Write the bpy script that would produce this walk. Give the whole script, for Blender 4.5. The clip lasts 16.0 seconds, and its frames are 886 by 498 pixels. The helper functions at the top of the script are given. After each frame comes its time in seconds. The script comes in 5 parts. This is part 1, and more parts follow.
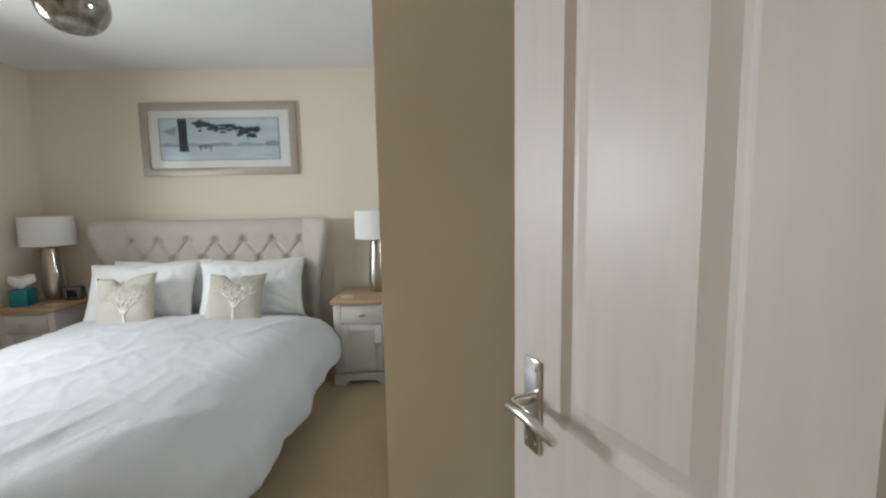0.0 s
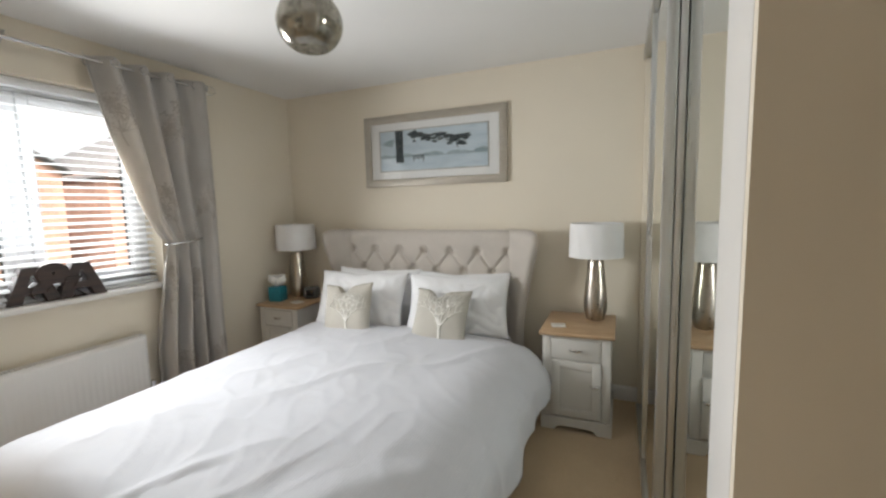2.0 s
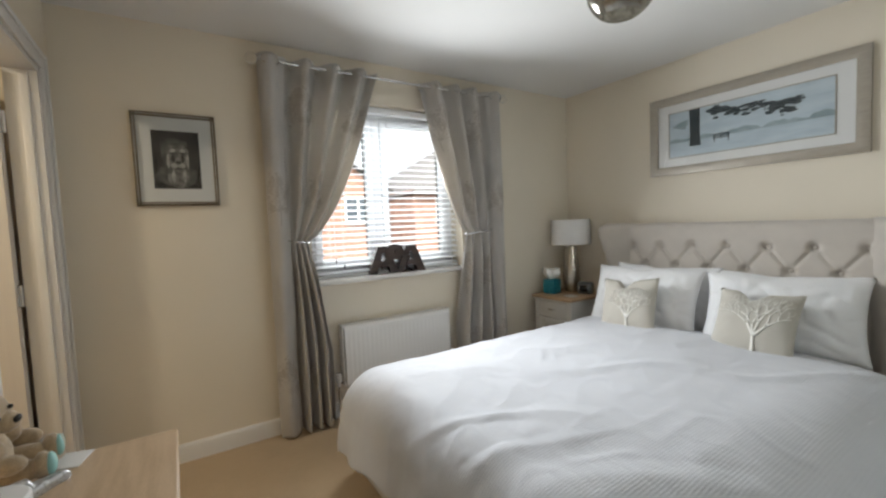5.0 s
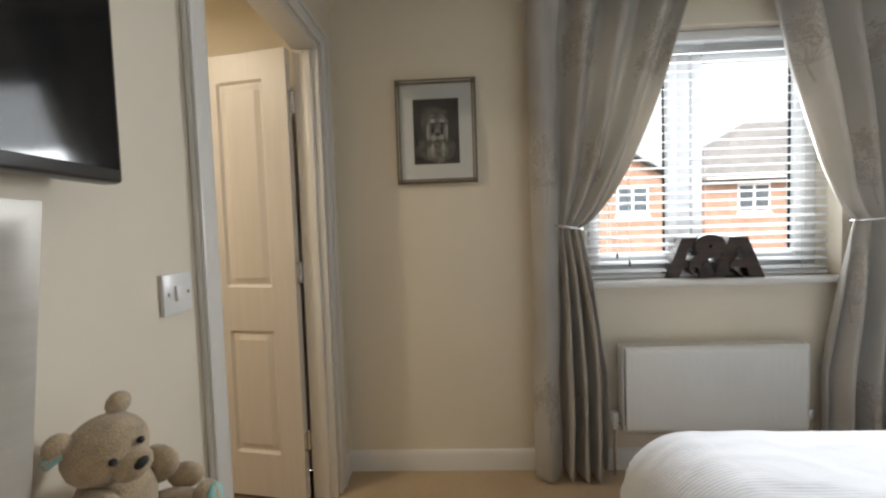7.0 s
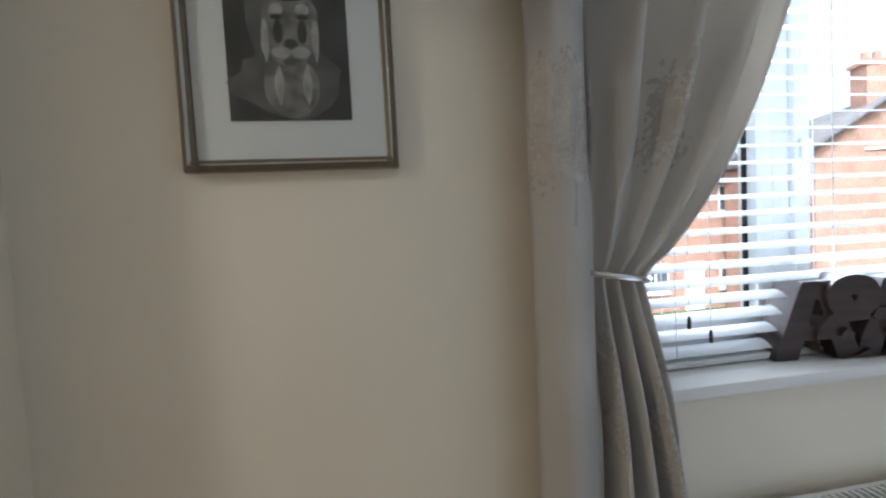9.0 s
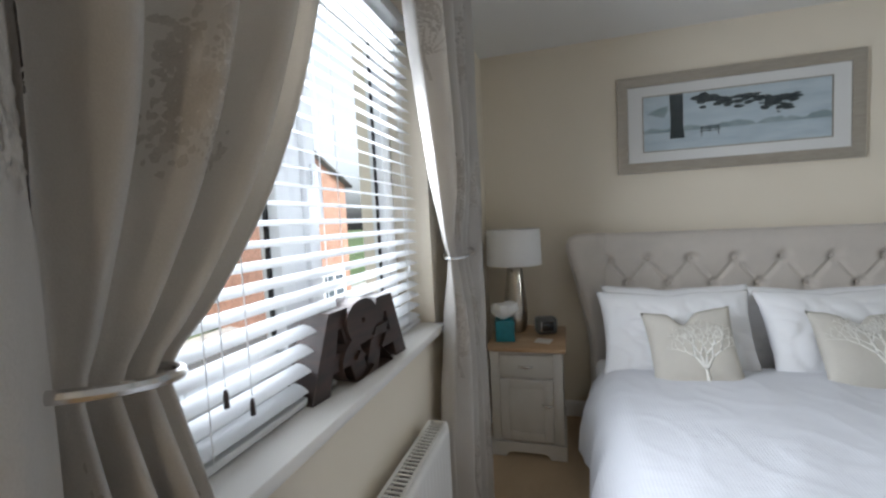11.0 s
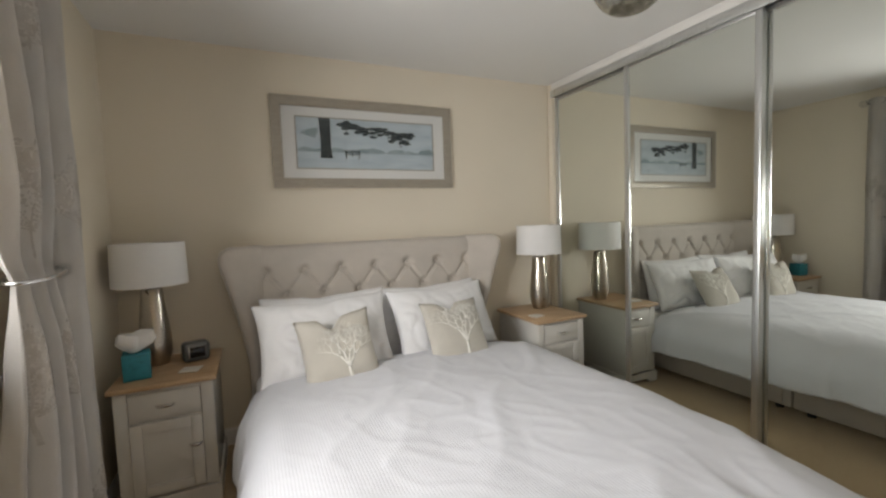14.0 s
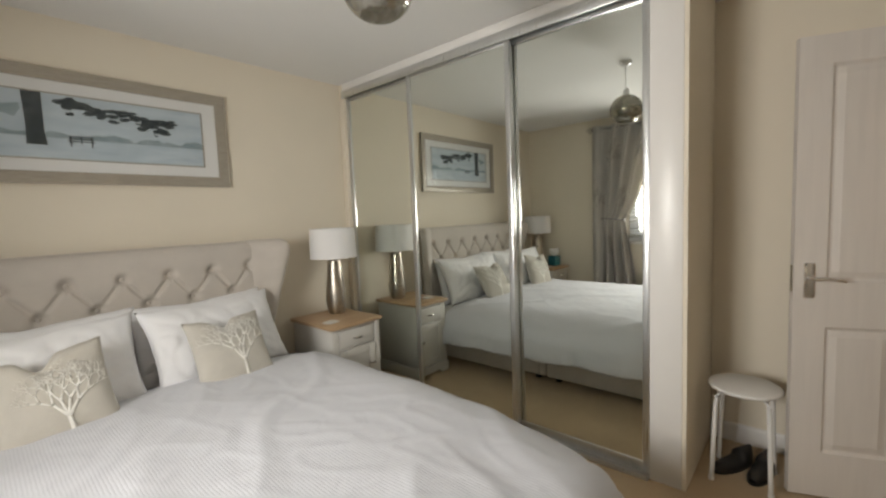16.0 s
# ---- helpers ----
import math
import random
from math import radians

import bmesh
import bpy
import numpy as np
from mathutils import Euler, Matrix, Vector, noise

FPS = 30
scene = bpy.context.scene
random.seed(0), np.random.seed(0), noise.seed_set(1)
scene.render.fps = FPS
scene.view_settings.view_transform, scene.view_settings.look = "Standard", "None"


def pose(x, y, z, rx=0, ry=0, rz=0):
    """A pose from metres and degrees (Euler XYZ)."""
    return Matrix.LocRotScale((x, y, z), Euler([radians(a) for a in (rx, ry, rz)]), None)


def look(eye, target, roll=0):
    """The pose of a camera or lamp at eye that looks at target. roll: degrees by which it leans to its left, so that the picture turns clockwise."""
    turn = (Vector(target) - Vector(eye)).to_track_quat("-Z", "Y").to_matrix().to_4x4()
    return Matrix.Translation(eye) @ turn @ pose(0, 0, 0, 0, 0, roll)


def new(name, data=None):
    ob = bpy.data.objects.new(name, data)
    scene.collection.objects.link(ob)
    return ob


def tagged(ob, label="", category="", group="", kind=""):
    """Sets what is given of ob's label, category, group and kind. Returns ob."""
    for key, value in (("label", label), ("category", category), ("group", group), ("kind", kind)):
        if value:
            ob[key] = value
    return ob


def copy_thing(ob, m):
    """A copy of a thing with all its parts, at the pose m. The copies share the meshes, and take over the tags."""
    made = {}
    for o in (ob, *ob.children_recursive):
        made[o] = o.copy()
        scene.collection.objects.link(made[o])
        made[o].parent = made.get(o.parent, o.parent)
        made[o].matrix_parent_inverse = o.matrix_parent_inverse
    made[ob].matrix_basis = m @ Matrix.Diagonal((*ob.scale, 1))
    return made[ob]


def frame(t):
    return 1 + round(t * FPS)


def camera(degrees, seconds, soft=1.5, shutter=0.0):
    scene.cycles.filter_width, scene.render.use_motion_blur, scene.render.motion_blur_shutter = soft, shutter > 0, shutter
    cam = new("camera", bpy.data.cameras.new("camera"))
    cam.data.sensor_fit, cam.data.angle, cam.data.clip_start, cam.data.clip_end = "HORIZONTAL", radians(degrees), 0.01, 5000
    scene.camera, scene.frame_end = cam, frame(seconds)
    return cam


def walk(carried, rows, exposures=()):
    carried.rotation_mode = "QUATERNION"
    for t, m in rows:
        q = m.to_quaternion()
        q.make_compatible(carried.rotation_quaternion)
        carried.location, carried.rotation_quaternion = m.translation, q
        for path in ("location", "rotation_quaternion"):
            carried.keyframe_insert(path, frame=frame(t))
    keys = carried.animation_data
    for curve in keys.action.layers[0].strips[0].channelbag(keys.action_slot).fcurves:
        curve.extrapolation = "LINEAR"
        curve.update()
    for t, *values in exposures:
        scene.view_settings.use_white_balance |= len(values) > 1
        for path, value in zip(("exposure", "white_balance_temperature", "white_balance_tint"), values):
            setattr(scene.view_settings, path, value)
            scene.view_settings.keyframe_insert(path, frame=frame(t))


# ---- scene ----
cam = camera(93.3, 16.0, soft=2.4)
PATH = [
    (0, (3.181, -0.594, 1.255), (3.249, 1.393, 1.039), -1.1),
    (0.5, (3.125, -0.477, 1.291), (2.906, 1.498, 1.068), -1.2),
    (1, (3.022, -0.302, 1.294), (2.595, 1.641, 1.091), -1.5),
    (1.5, (2.957, -0.197, 1.322), (2.349, 1.697, 1.116), -1.3),
    (2, (2.915, -0.165, 1.362), (2.132, 1.663, 1.15), -1.4),
    (2.5, (2.883, -0.166, 1.327), (1.92, 1.577, 1.14), -1.2),
    (3, (2.887, -0.168, 1.312), (1.735, 1.458, 1.138), -1.3),
    (3.5, (2.863, -0.2, 1.323), (1.572, 1.318, 1.149), -1.4),
    (6, (2.566, -0.264, 1.172), (0.648, 0.297, 1.081), -2.4),
    (6.5, (2.352, -0.193, 1.17), (0.366, 0.024, 1.076), -2.1),
    (7, (2.093, -0.107, 1.164), (0.097, -0.197, 1.065), -1.9),
    (7.5, (1.784, -0.081, 1.149), (-0.196, -0.346, 1.061), -1.7),
    (8, (1.447, -0.135, 1.181), (-0.528, -0.439, 1.108), -2.1),
    (10.3, (0.494, 0.074, 1.3), (-0.641, 1.716, 1.17), -3.3),
    (10.5, (0.49, 0.09, 1.291), (-0.461, 1.845, 1.167), -3.1),
    (11, (0.525, 0.107, 1.285), (-0.038, 2.022, 1.155), -2.9),
    (11.5, (0.548, 0.132, 1.273), (0.316, 2.115, 1.145), -2.7),
    (12, (0.573, 0.154, 1.26), (0.621, 2.15, 1.139), -2.5),
    (12.5, (0.62, 0.148, 1.265), (0.888, 2.126, 1.141), -2.4),
    (13, (0.654, 0.137, 1.267), (1.122, 2.077, 1.142), -2.3),
    (13.5, (0.686, 0.123, 1.275), (1.337, 2.009, 1.145), -2.1),
    (14, (0.707, 0.111, 1.27), (1.536, 1.926, 1.139), -2.1),
    (14.5, (0.741, 0.078, 1.269), (1.721, 1.816, 1.133), -2.0),
    (15, (0.793, 0.075, 1.279), (1.932, 1.712, 1.13), -1.9),
    (15.5, (0.867, 0.067, 1.288), (2.172, 1.574, 1.127), -1.9),
    (16, (0.914, 0.051, 1.283), (2.411, 1.366, 1.12), -2.3),
]
walk(cam, [(t, look(eye, target, roll)) for t, eye, target, roll in PATH],
     exposures=((0.0, 1.42, 6450, 7), (1.5, 1.42, 6750, 10), (3.5, 1.2, 6500, 9), (6.0, 1.3, 6500, 8), (7.0, 1.22, 6550, 9), (7.5, 1.2, 5900, 8), (8.0, 1.2, 5450, 7), (10.5, 1.2, 5950, 9), (11.5, 0.72, 6250, 11), (12.5, 0.68, 6700, 15), (13.5, 0.88, 7000, 13), (14.5, 1.2, 7100, 11), (16.0, 1.12, 7300, 11)))

# ---- light ----
SKY, SUN, WINDOW_W, ENSUITE_W, HALL_FILL_W = 0.15, 1.8, 6.0, 6.5, 0.3
world = bpy.data.worlds.new("sky")
scene.world = world
world.use_nodes = True
wn = world.node_tree.nodes
sky = wn.new("ShaderNodeTexSky")
sky.sky_type, sky.sun_disc = "NISHITA", False
sky.sun_elevation, sky.sun_rotation = radians(51), radians(124)
sky.air_density, sky.dust_density = 1.0, 6.0
wn["Background"].inputs["Strength"].default_value = SKY
haze = wn.new("ShaderNodeHueSaturation")
haze.inputs["Saturation"].default_value, haze.inputs["Value"].default_value = 0.25, 1.25
world.node_tree.links.new(sky.outputs["Color"], haze.inputs["Color"])
world.node_tree.links.new(haze.outputs["Color"], wn["Background"].inputs["Color"])


def lamp(name, kind, m, watts, colour, **settings):
    data = bpy.data.lights.new(name, kind)
    data.energy, data.color = watts, colour
    if kind == "AREA":
        data.shape, data.size, data.size_y = "RECTANGLE", settings["size"], settings["size_y"]
        data.spread = radians(settings["spread"]) if "spread" in settings else radians(180)
    if kind == "SUN":
        data.angle = radians(settings["angle"])
    if kind == "POINT":
        data.shadow_soft_size = settings["radius"]
    ob = new(name, data)
    ob.matrix_world = m
    return ob


lamp("sun", "SUN", look((6, -4, 9), (0, 0, 0)), SUN, (1.0, 0.95, 0.88), angle=12)
lamp("window_skylight", "AREA", look((-0.122, 1.11, 1.49), (1.0, 1.11, 1.44)), WINDOW_W, (0.92, 0.96, 1.0), size=1.06, size_y=1.04, spread=150)
lamp("window_daylight", "AREA", look((-0.045, 1.16, 1.37), (1.0, 1.17, 1.32)), 11.5, (0.92, 0.96, 1.0), size=0.64, size_y=0.54, spread=140)

# ---- plan ----
XW, XE, YN, YS, H = 0.0, 3.72, 3.0, -0.72, 2.375
FZ = -0.075                     # carpet
XM, YM = 3.052, 0.462           # wardrobe front and south end
WY0, WY1, WZ0, WZ1 = 0.50, 1.72, 0.87, 2.09  # window opening
EX0, EX1 = 0.20, 1.09          # en-suite doorway
DX0, DX1 = 2.86, 3.69          # entry doorway
DOOR_H = 2.0


# ---- materials ----
def material(name, base, rough=0.6, metal=0.0, spots=0.06, scale=6.0, grain=0.0, grain_scale=300.0, bump=0.0, bump_scale=200.0,
             second=None, stretch=(1, 1, 1), sheen=0.0, coat=0.0, per_object=0.0, spec=0.5, rough_spots=0.08):
    m = bpy.data.materials.new(name)
    m.use_nodes = True
    n, l = m.node_tree.nodes, m.node_tree.links
    b = n["Principled BSDF"]
    b.inputs["Metallic"].default_value = metal
    b.inputs["Specular IOR Level"].default_value = spec
    b.inputs["Sheen Weight"].default_value = sheen
    b.inputs["Coat Weight"].default_value = coat
    co = n.new("ShaderNodeTexCoord")
    mp = n.new("ShaderNodeMapping")
    mp.inputs["Scale"].default_value = stretch
    l.new(co.outputs["Object"], mp.inputs["Vector"])
    big = n.new("ShaderNodeTexNoise")
    big.inputs["Scale"].default_value, big.inputs["Detail"].default_value = scale, 5.0
    l.new(mp.outputs["Vector"], big.inputs["Vector"])
    mix = n.new("ShaderNodeMix")
    mix.data_type = "RGBA"
    dark = second or tuple(c * (1 - spots * 2) for c in base)
    lite = base if second else tuple(min(1.0, c * (1 + spots * 0.5)) for c in base)
    mix.inputs[6].default_value, mix.inputs[7].default_value = (*dark, 1), (*lite, 1)
    ramp = n.new("ShaderNodeMapRange")
    ramp.inputs["From Min"].default_value, ramp.inputs["From Max"].default_value = 0.32, 0.62
    l.new(big.outputs["Fac"], ramp.inputs["Value"])
    l.new(ramp.outputs["Result"], mix.inputs[0])
    colour = mix.outputs[2]
    fine = n.new("ShaderNodeTexNoise")
    fine.inputs["Scale"].default_value, fine.inputs["Detail"].default_value = grain_scale, 3.0
    l.new(mp.outputs["Vector"], fine.inputs["Vector"])
    if grain:
        hs = n.new("ShaderNodeHueSaturation")
        gr = n.new("ShaderNodeMapRange")
        gr.inputs["From Min"].default_value, gr.inputs["From Max"].default_value = 0.3, 0.7
        gr.inputs["To Min"].default_value, gr.inputs["To Max"].default_value = 1 - grain, 1 + grain
        l.new(fine.outputs["Fac"], gr.inputs["Value"])
        l.new(gr.outputs["Result"], hs.inputs["Value"])
        l.new(colour, hs.inputs["Color"])
        colour = hs.outputs["Color"]
    if per_object:
        oi = n.new("ShaderNodeObjectInfo")
        hs = n.new("ShaderNodeHueSaturation")
        gr = n.new("ShaderNodeMapRange")
        gr.inputs["To Min"].default_value, gr.inputs["To Max"].default_value = 1 - per_object, 1 + per_object
        l.new(oi.outputs["Random"], gr.inputs["Value"])
        l.new(gr.outputs["Result"], hs.inputs["Value"])
        l.new(colour, hs.inputs["Color"])
        colour = hs.outputs["Color"]
    l.new(colour, b.inputs["Base Color"])
    rr = n.new("ShaderNodeMapRange")
    rr.inputs["To Min"].default_value = max(0.0, rough - rough_spots)
    rr.inputs["To Max"].default_value = min(1.0, rough + rough_spots)
    l.new(big.outputs["Fac"], rr.inputs["Value"])
    l.new(rr.outputs["Result"], b.inputs["Roughness"])
    if bump:
        bt = n.new("ShaderNodeTexNoise")
        bt.inputs["Scale"].default_value, bt.inputs["Detail"].default_value = bump_scale, 4.0
        l.new(mp.outputs["Vector"], bt.inputs["Vector"])
        bp = n.new("ShaderNodeBump")
        bp.inputs["Strength"].default_value, bp.inputs["Distance"].default_value = bump, 0.004
        l.new(bt.outputs["Fac"], bp.inputs["Height"])
        l.new(bp.outputs["Normal"], b.inputs["Normal"])
    return m


def glowing(name, colour, strength):
    m = bpy.data.materials.new(name)
    m.use_nodes = True
    b = m.node_tree.nodes["Principled BSDF"]
    b.inputs["Base Color"].default_value = (*colour, 1)
    b.inputs["Emission Color"].default_value = (*colour, 1)
    b.inputs["Emission Strength"].default_value = strength
    return m


def clear(name, colour=(1, 1, 1), rough=0.0, thin=True):
    m = bpy.data.materials.new(name)
    m.use_nodes = True
    b = m.node_tree.nodes["Principled BSDF"]
    b.inputs["Base Color"].default_value = (*colour, 1)
    b.inputs["Transmission Weight"].default_value = 1.0
    b.inputs["Roughness"].default_value = rough
    b.inputs["IOR"].default_value = 1.02 if thin else 1.45
    return m


def ribbed(m, scale, strength, axis="X"):
    """Fine woven ribs on a fabric."""
    n, l = m.node_tree.nodes, m.node_tree.links
    co = n.new("ShaderNodeTexCoord")
    wv = n.new("ShaderNodeTexWave")
    wv.bands_direction = axis
    wv.inputs["Scale"].default_value, wv.inputs["Distortion"].default_value = scale, 1.5
    wv.inputs["Detail"].default_value, wv.inputs["Detail Scale"].default_value = 2.0, 1.5
    l.new(co.outputs["Object"], wv.inputs["Vector"])
    crumple = n.new("ShaderNodeTexNoise")
    crumple.inputs["Scale"].default_value, crumple.inputs["Detail"].default_value, crumple.inputs["Distortion"].default_value = 9.0, 4.0, 0.6
    l.new(co.outputs["Object"], crumple.inputs["Vector"])
    soft = n.new("ShaderNodeBump")
    soft.inputs["Strength"].default_value, soft.inputs["Distance"].default_value = 0.16, 0.02
    l.new(crumple.outputs["Fac"], soft.inputs["Height"])
    bp = n.new("ShaderNodeBump")
    bp.inputs["Strength"].default_value, bp.inputs["Distance"].default_value = strength, 0.003
    l.new(wv.outputs["Fac"], bp.inputs["Height"])
    l.new(soft.outputs["Normal"], bp.inputs["Normal"])
    l.new(bp.outputs["Normal"], n["Principled BSDF"].inputs["Normal"])
    return m


WALL = material("cream_wall_paint", (0.80, 0.725, 0.60), 0.75, spots=0.015, scale=1.5, bump=0.05, bump_scale=120)
CEIL = material("white_ceiling_paint", (0.82, 0.81, 0.79), 0.85, spots=0.01, scale=1.5, bump=0.05, bump_scale=90)
CARPET = material("beige_carpet", (0.50, 0.37, 0.23), 0.95, spots=0.05, scale=3, grain=0.22, grain_scale=420, bump=0.5, bump_scale=350, sheen=0.2)
GLOSS = material("white_gloss_paint", (0.80, 0.78, 0.75), 0.32, spots=0.012, scale=4, bump=0.02, bump_scale=60)
DOORP = material("white_door_paint", (0.70, 0.655, 0.61), 0.42, spots=0.02, scale=5, stretch=(8, 8, 0.6), bump=0.04, bump_scale=40)
UPVC = material("white_upvc", (0.84, 0.85, 0.86), 0.3, spots=0.01)
SLAT = material("white_blind_slat", (0.82, 0.83, 0.84), 0.4, spots=0.02, per_object=0.02)
CURT = material("grey_curtain_fabric", (0.68, 0.655, 0.625), 0.62, second=(0.58, 0.555, 0.525), scale=5.5, grain=0.06, grain_scale=500, bump=0.15, bump_scale=500, sheen=0.3, stretch=(1, 1, 0.7))
LINEN = material("oatmeal_linen_upholstery", (0.56, 0.51, 0.455), 0.85, spots=0.03, scale=9, grain=0.10, grain_scale=600, bump=0.3, bump_scale=600, sheen=0.3)
DUVET = ribbed(material("white_cotton_duvet", (0.65, 0.66, 0.70), 0.8, spots=0.012, scale=4, grain=0.015, grain_scale=300, sheen=0.2), 30, 0.17)
COTTON = material("white_pillow_cotton", (0.84, 0.84, 0.85), 0.8, spots=0.012, scale=6, bump=0.12, bump_scale=30, sheen=0.2)
CUSH = material("stone_linen_cushion", (0.56, 0.53, 0.47), 0.85, spots=0.03, grain=0.1, grain_scale=500, bump=0.25, bump_scale=500)
EMBR = material("cream_embroidery", (0.86, 0.84, 0.78), 0.8, spots=0.03)
NSPAINT = material("stone_grey_furniture_paint", (0.62, 0.60, 0.56), 0.5, spots=0.02, scale=7, bump=0.03, bump_scale=50)
OAK = material("oak_top", (0.52, 0.36, 0.22), 0.45, second=(0.40, 0.255, 0.14), scale=5, stretch=(1.2, 9, 9), grain=0.08, grain_scale=60, bump=0.06, bump_scale=60)
HAMMER = material("hammered_nickel", (0.52, 0.48, 0.42), 0.3, 1.0, spots=0.05, scale=30, bump=0.45, bump_scale=70)
CHROME = material("brushed_chrome", (0.72, 0.71, 0.70), 0.2, 1.0, spots=0.03)
ALU = material("brushed_aluminium", (0.72, 0.73, 0.73), 0.3, 1.0, spots=0.02, stretch=(20, 20, 0.5))
MIRR = material("mirror_silvering", (0.80, 0.83, 0.79), 0.0, 1.0, spots=0.0, rough_spots=0.0)
SHADE = material("white_drum_shade_fabric", (0.85, 0.84, 0.83), 0.8, spots=0.01, grain=0.02, grain_scale=400)
GREYMET = material("pewter_picture_frame", (0.40, 0.36, 0.30), 0.42, 0.25, spots=0.05, scale=20, stretch=(1, 1, 6), bump=0.05, bump_scale=90)
MOUNT = material("white_mount_board", (0.84, 0.84, 0.82), 0.7, spots=0.005)
PANE = clear("window_glass", (0.98, 1.0, 0.99))
FROST = clear("frosted_glass", (0.95, 1.0, 0.96), rough=0.5)
TEAL = material("teal_card", (0.02, 0.22, 0.28), 0.5, spots=0.1, scale=40)
TISSUE = material("white_tissue", (0.88, 0.87, 0.85), 0.9, spots=0.01)
BLACK = material("black_plastic", (0.012, 0.012, 0.013), 0.3, spots=0.05)
SCREEN = material("black_tv_screen", (0.006, 0.006, 0.007), 0.08, spots=0.0, rough_spots=0.02)
DARKW = material("dark_stained_wood", (0.060, 0.035, 0.028), 0.5, second=(0.022, 0.016, 0.015), scale=6, stretch=(1, 1, 6), bump=0.05, bump_scale=60)
RADW = material("white_radiator_enamel", (0.80, 0.79, 0.77), 0.35, spots=0.01)
BRICK = material("orange_red_brick", (0.40, 0.235, 0.175), 0.9, spots=0.12, scale=2, grain=0.2, grain_scale=14)
BRICK2 = material("buff_brick", (0.52, 0.36, 0.22), 0.9, spots=0.12, scale=2, grain=0.2, grain_scale=14)
ROOF = material("grey_concrete_roof_tile", (0.16, 0.15, 0.15), 0.85, spots=0.12, scale=3, grain=0.2, grain_scale=10)
GRASS = material("lawn_and_verge", (0.07, 0.11, 0.035), 0.95, spots=0.3, scale=0.7, grain=0.3, grain_scale=30)
TARMAC = material("asphalt", (0.07, 0.07, 0.07), 0.9, spots=0.1, grain=0.2, grain_scale=90)
FUR = material("beige_plush_fur", (0.50, 0.38, 0.24), 0.95, spots=0.12, scale=30, grain=0.2, grain_scale=300, bump=0.8, bump_scale=260, sheen=0.5)
PINEW = material("light_oak_table_top", (0.58, 0.42, 0.27), 0.35, second=(0.47, 0.32, 0.19), scale=4, stretch=(1.2, 10, 10), grain=0.06, grain_scale=50)
SHOE = material("black_shoe_leather", (0.02, 0.018, 0.017), 0.45, spots=0.1, scale=30)
STOOLP = material("white_stool_enamel", (0.76, 0.75, 0.73), 0.35, spots=0.02)
PLASTIC = material("white_switch_plastic", (0.82, 0.81, 0.80), 0.3, spots=0.005)
ENSW = material("ensuite_paint", (0.78, 0.68, 0.47), 0.7, spots=0.015)
VINYL = material("brown_vinyl_floor", (0.28, 0.18, 0.11), 0.4, spots=0.1, scale=6, stretch=(1, 8, 1))
BLINDF = material("cream_roller_blind", (0.78, 0.73, 0.58), 0.8, spots=0.01, grain=0.03)
BASKET = material("white_basket_weave", (0.70, 0.68, 0.64), 0.7, spots=0.05, scale=40, bump=0.3, bump_scale=60)
BULB = glowing("warm_bulb", (1.0, 0.72, 0.40), 4.0)


# ---- building tools ----
def thing(name, m=None, label="", category="", group=""):
    ob = new(name)
    ob.empty_display_size = 0.1
    ob.matrix_world = m or Matrix()
    return tagged(ob, label, category, group)


def smooth_mesh(name, bm, angle=40):
    me = bpy.data.meshes.new(name)
    bmesh.ops.recalc_face_normals(bm, faces=bm.faces)
    for fc in bm.faces:
        fc.smooth = True
    for e in bm.edges:
        if len(e.link_faces) == 2 and e.calc_face_angle(0) > radians(angle):
            e.smooth = False
    bm.to_mesh(me)
    bm.free()
    return me


def part(name, bm, mat, parent=None, label="", angle=40):
    me = smooth_mesh(name, bm, angle)
    for one in mat if isinstance(mat, (list, tuple)) else [mat]:
        me.materials.append(one)
    ob = new(name, me)
    if parent is not None:
        ob.parent = parent
    return tagged(ob, label) if label else ob


def fixed(name, bm, mat, label="", category="", angle=40):
    ob = part(name, bm, mat, None, label, angle)
    return tagged(ob, label, category, kind="structure")


def box(x0, x1, y0, y1, z0, z1, bevel=0.0, bm=None, seg=2):
    own = bm or bmesh.new()
    vs = bmesh.ops.create_cube(own, size=1.0)["verts"]
    for v in vs:
        v.co = Vector(((x0 + x1) / 2 + v.co.x * (x1 - x0), (y0 + y1) / 2 + v.co.y * (y1 - y0), (z0 + z1) / 2 + v.co.z * (z1 - z0)))
    if bevel:
        es = list({e for v in vs for e in v.link_edges})
        bmesh.ops.bevel(own, geom=es, offset=bevel, segments=seg, profile=0.5, affect="EDGES")
    return own


def lathe(profile, seg=32, bm=None, centre=(0, 0, 0), squash=1.0):
    """A turned body from (radius, height) pairs."""
    own = bm or bmesh.new()
    rings = []
    for r, z in profile:
        if r < 1e-5:
            rings.append([own.verts.new((centre[0], centre[1], centre[2] + z))])
        else:
            rings.append([own.verts.new((centre[0] + r * math.cos(2 * math.pi * k / seg), centre[1] + squash * r * math.sin(2 * math.pi * k / seg), centre[2] + z)) for k in range(seg)])
    for a, b in zip(rings, rings[1:]):
        for k in range(seg):
            j = (k + 1) % seg
            if len(a) == 1 and len(b) > 1:
                own.faces.new((a[0], b[k], b[j]))
            elif len(b) == 1 and len(a) > 1:
                own.faces.new((a[k], a[j], b[0]))
            elif len(a) > 1:
                own.faces.new((a[k], a[j], b[j], b[k]))
    return own


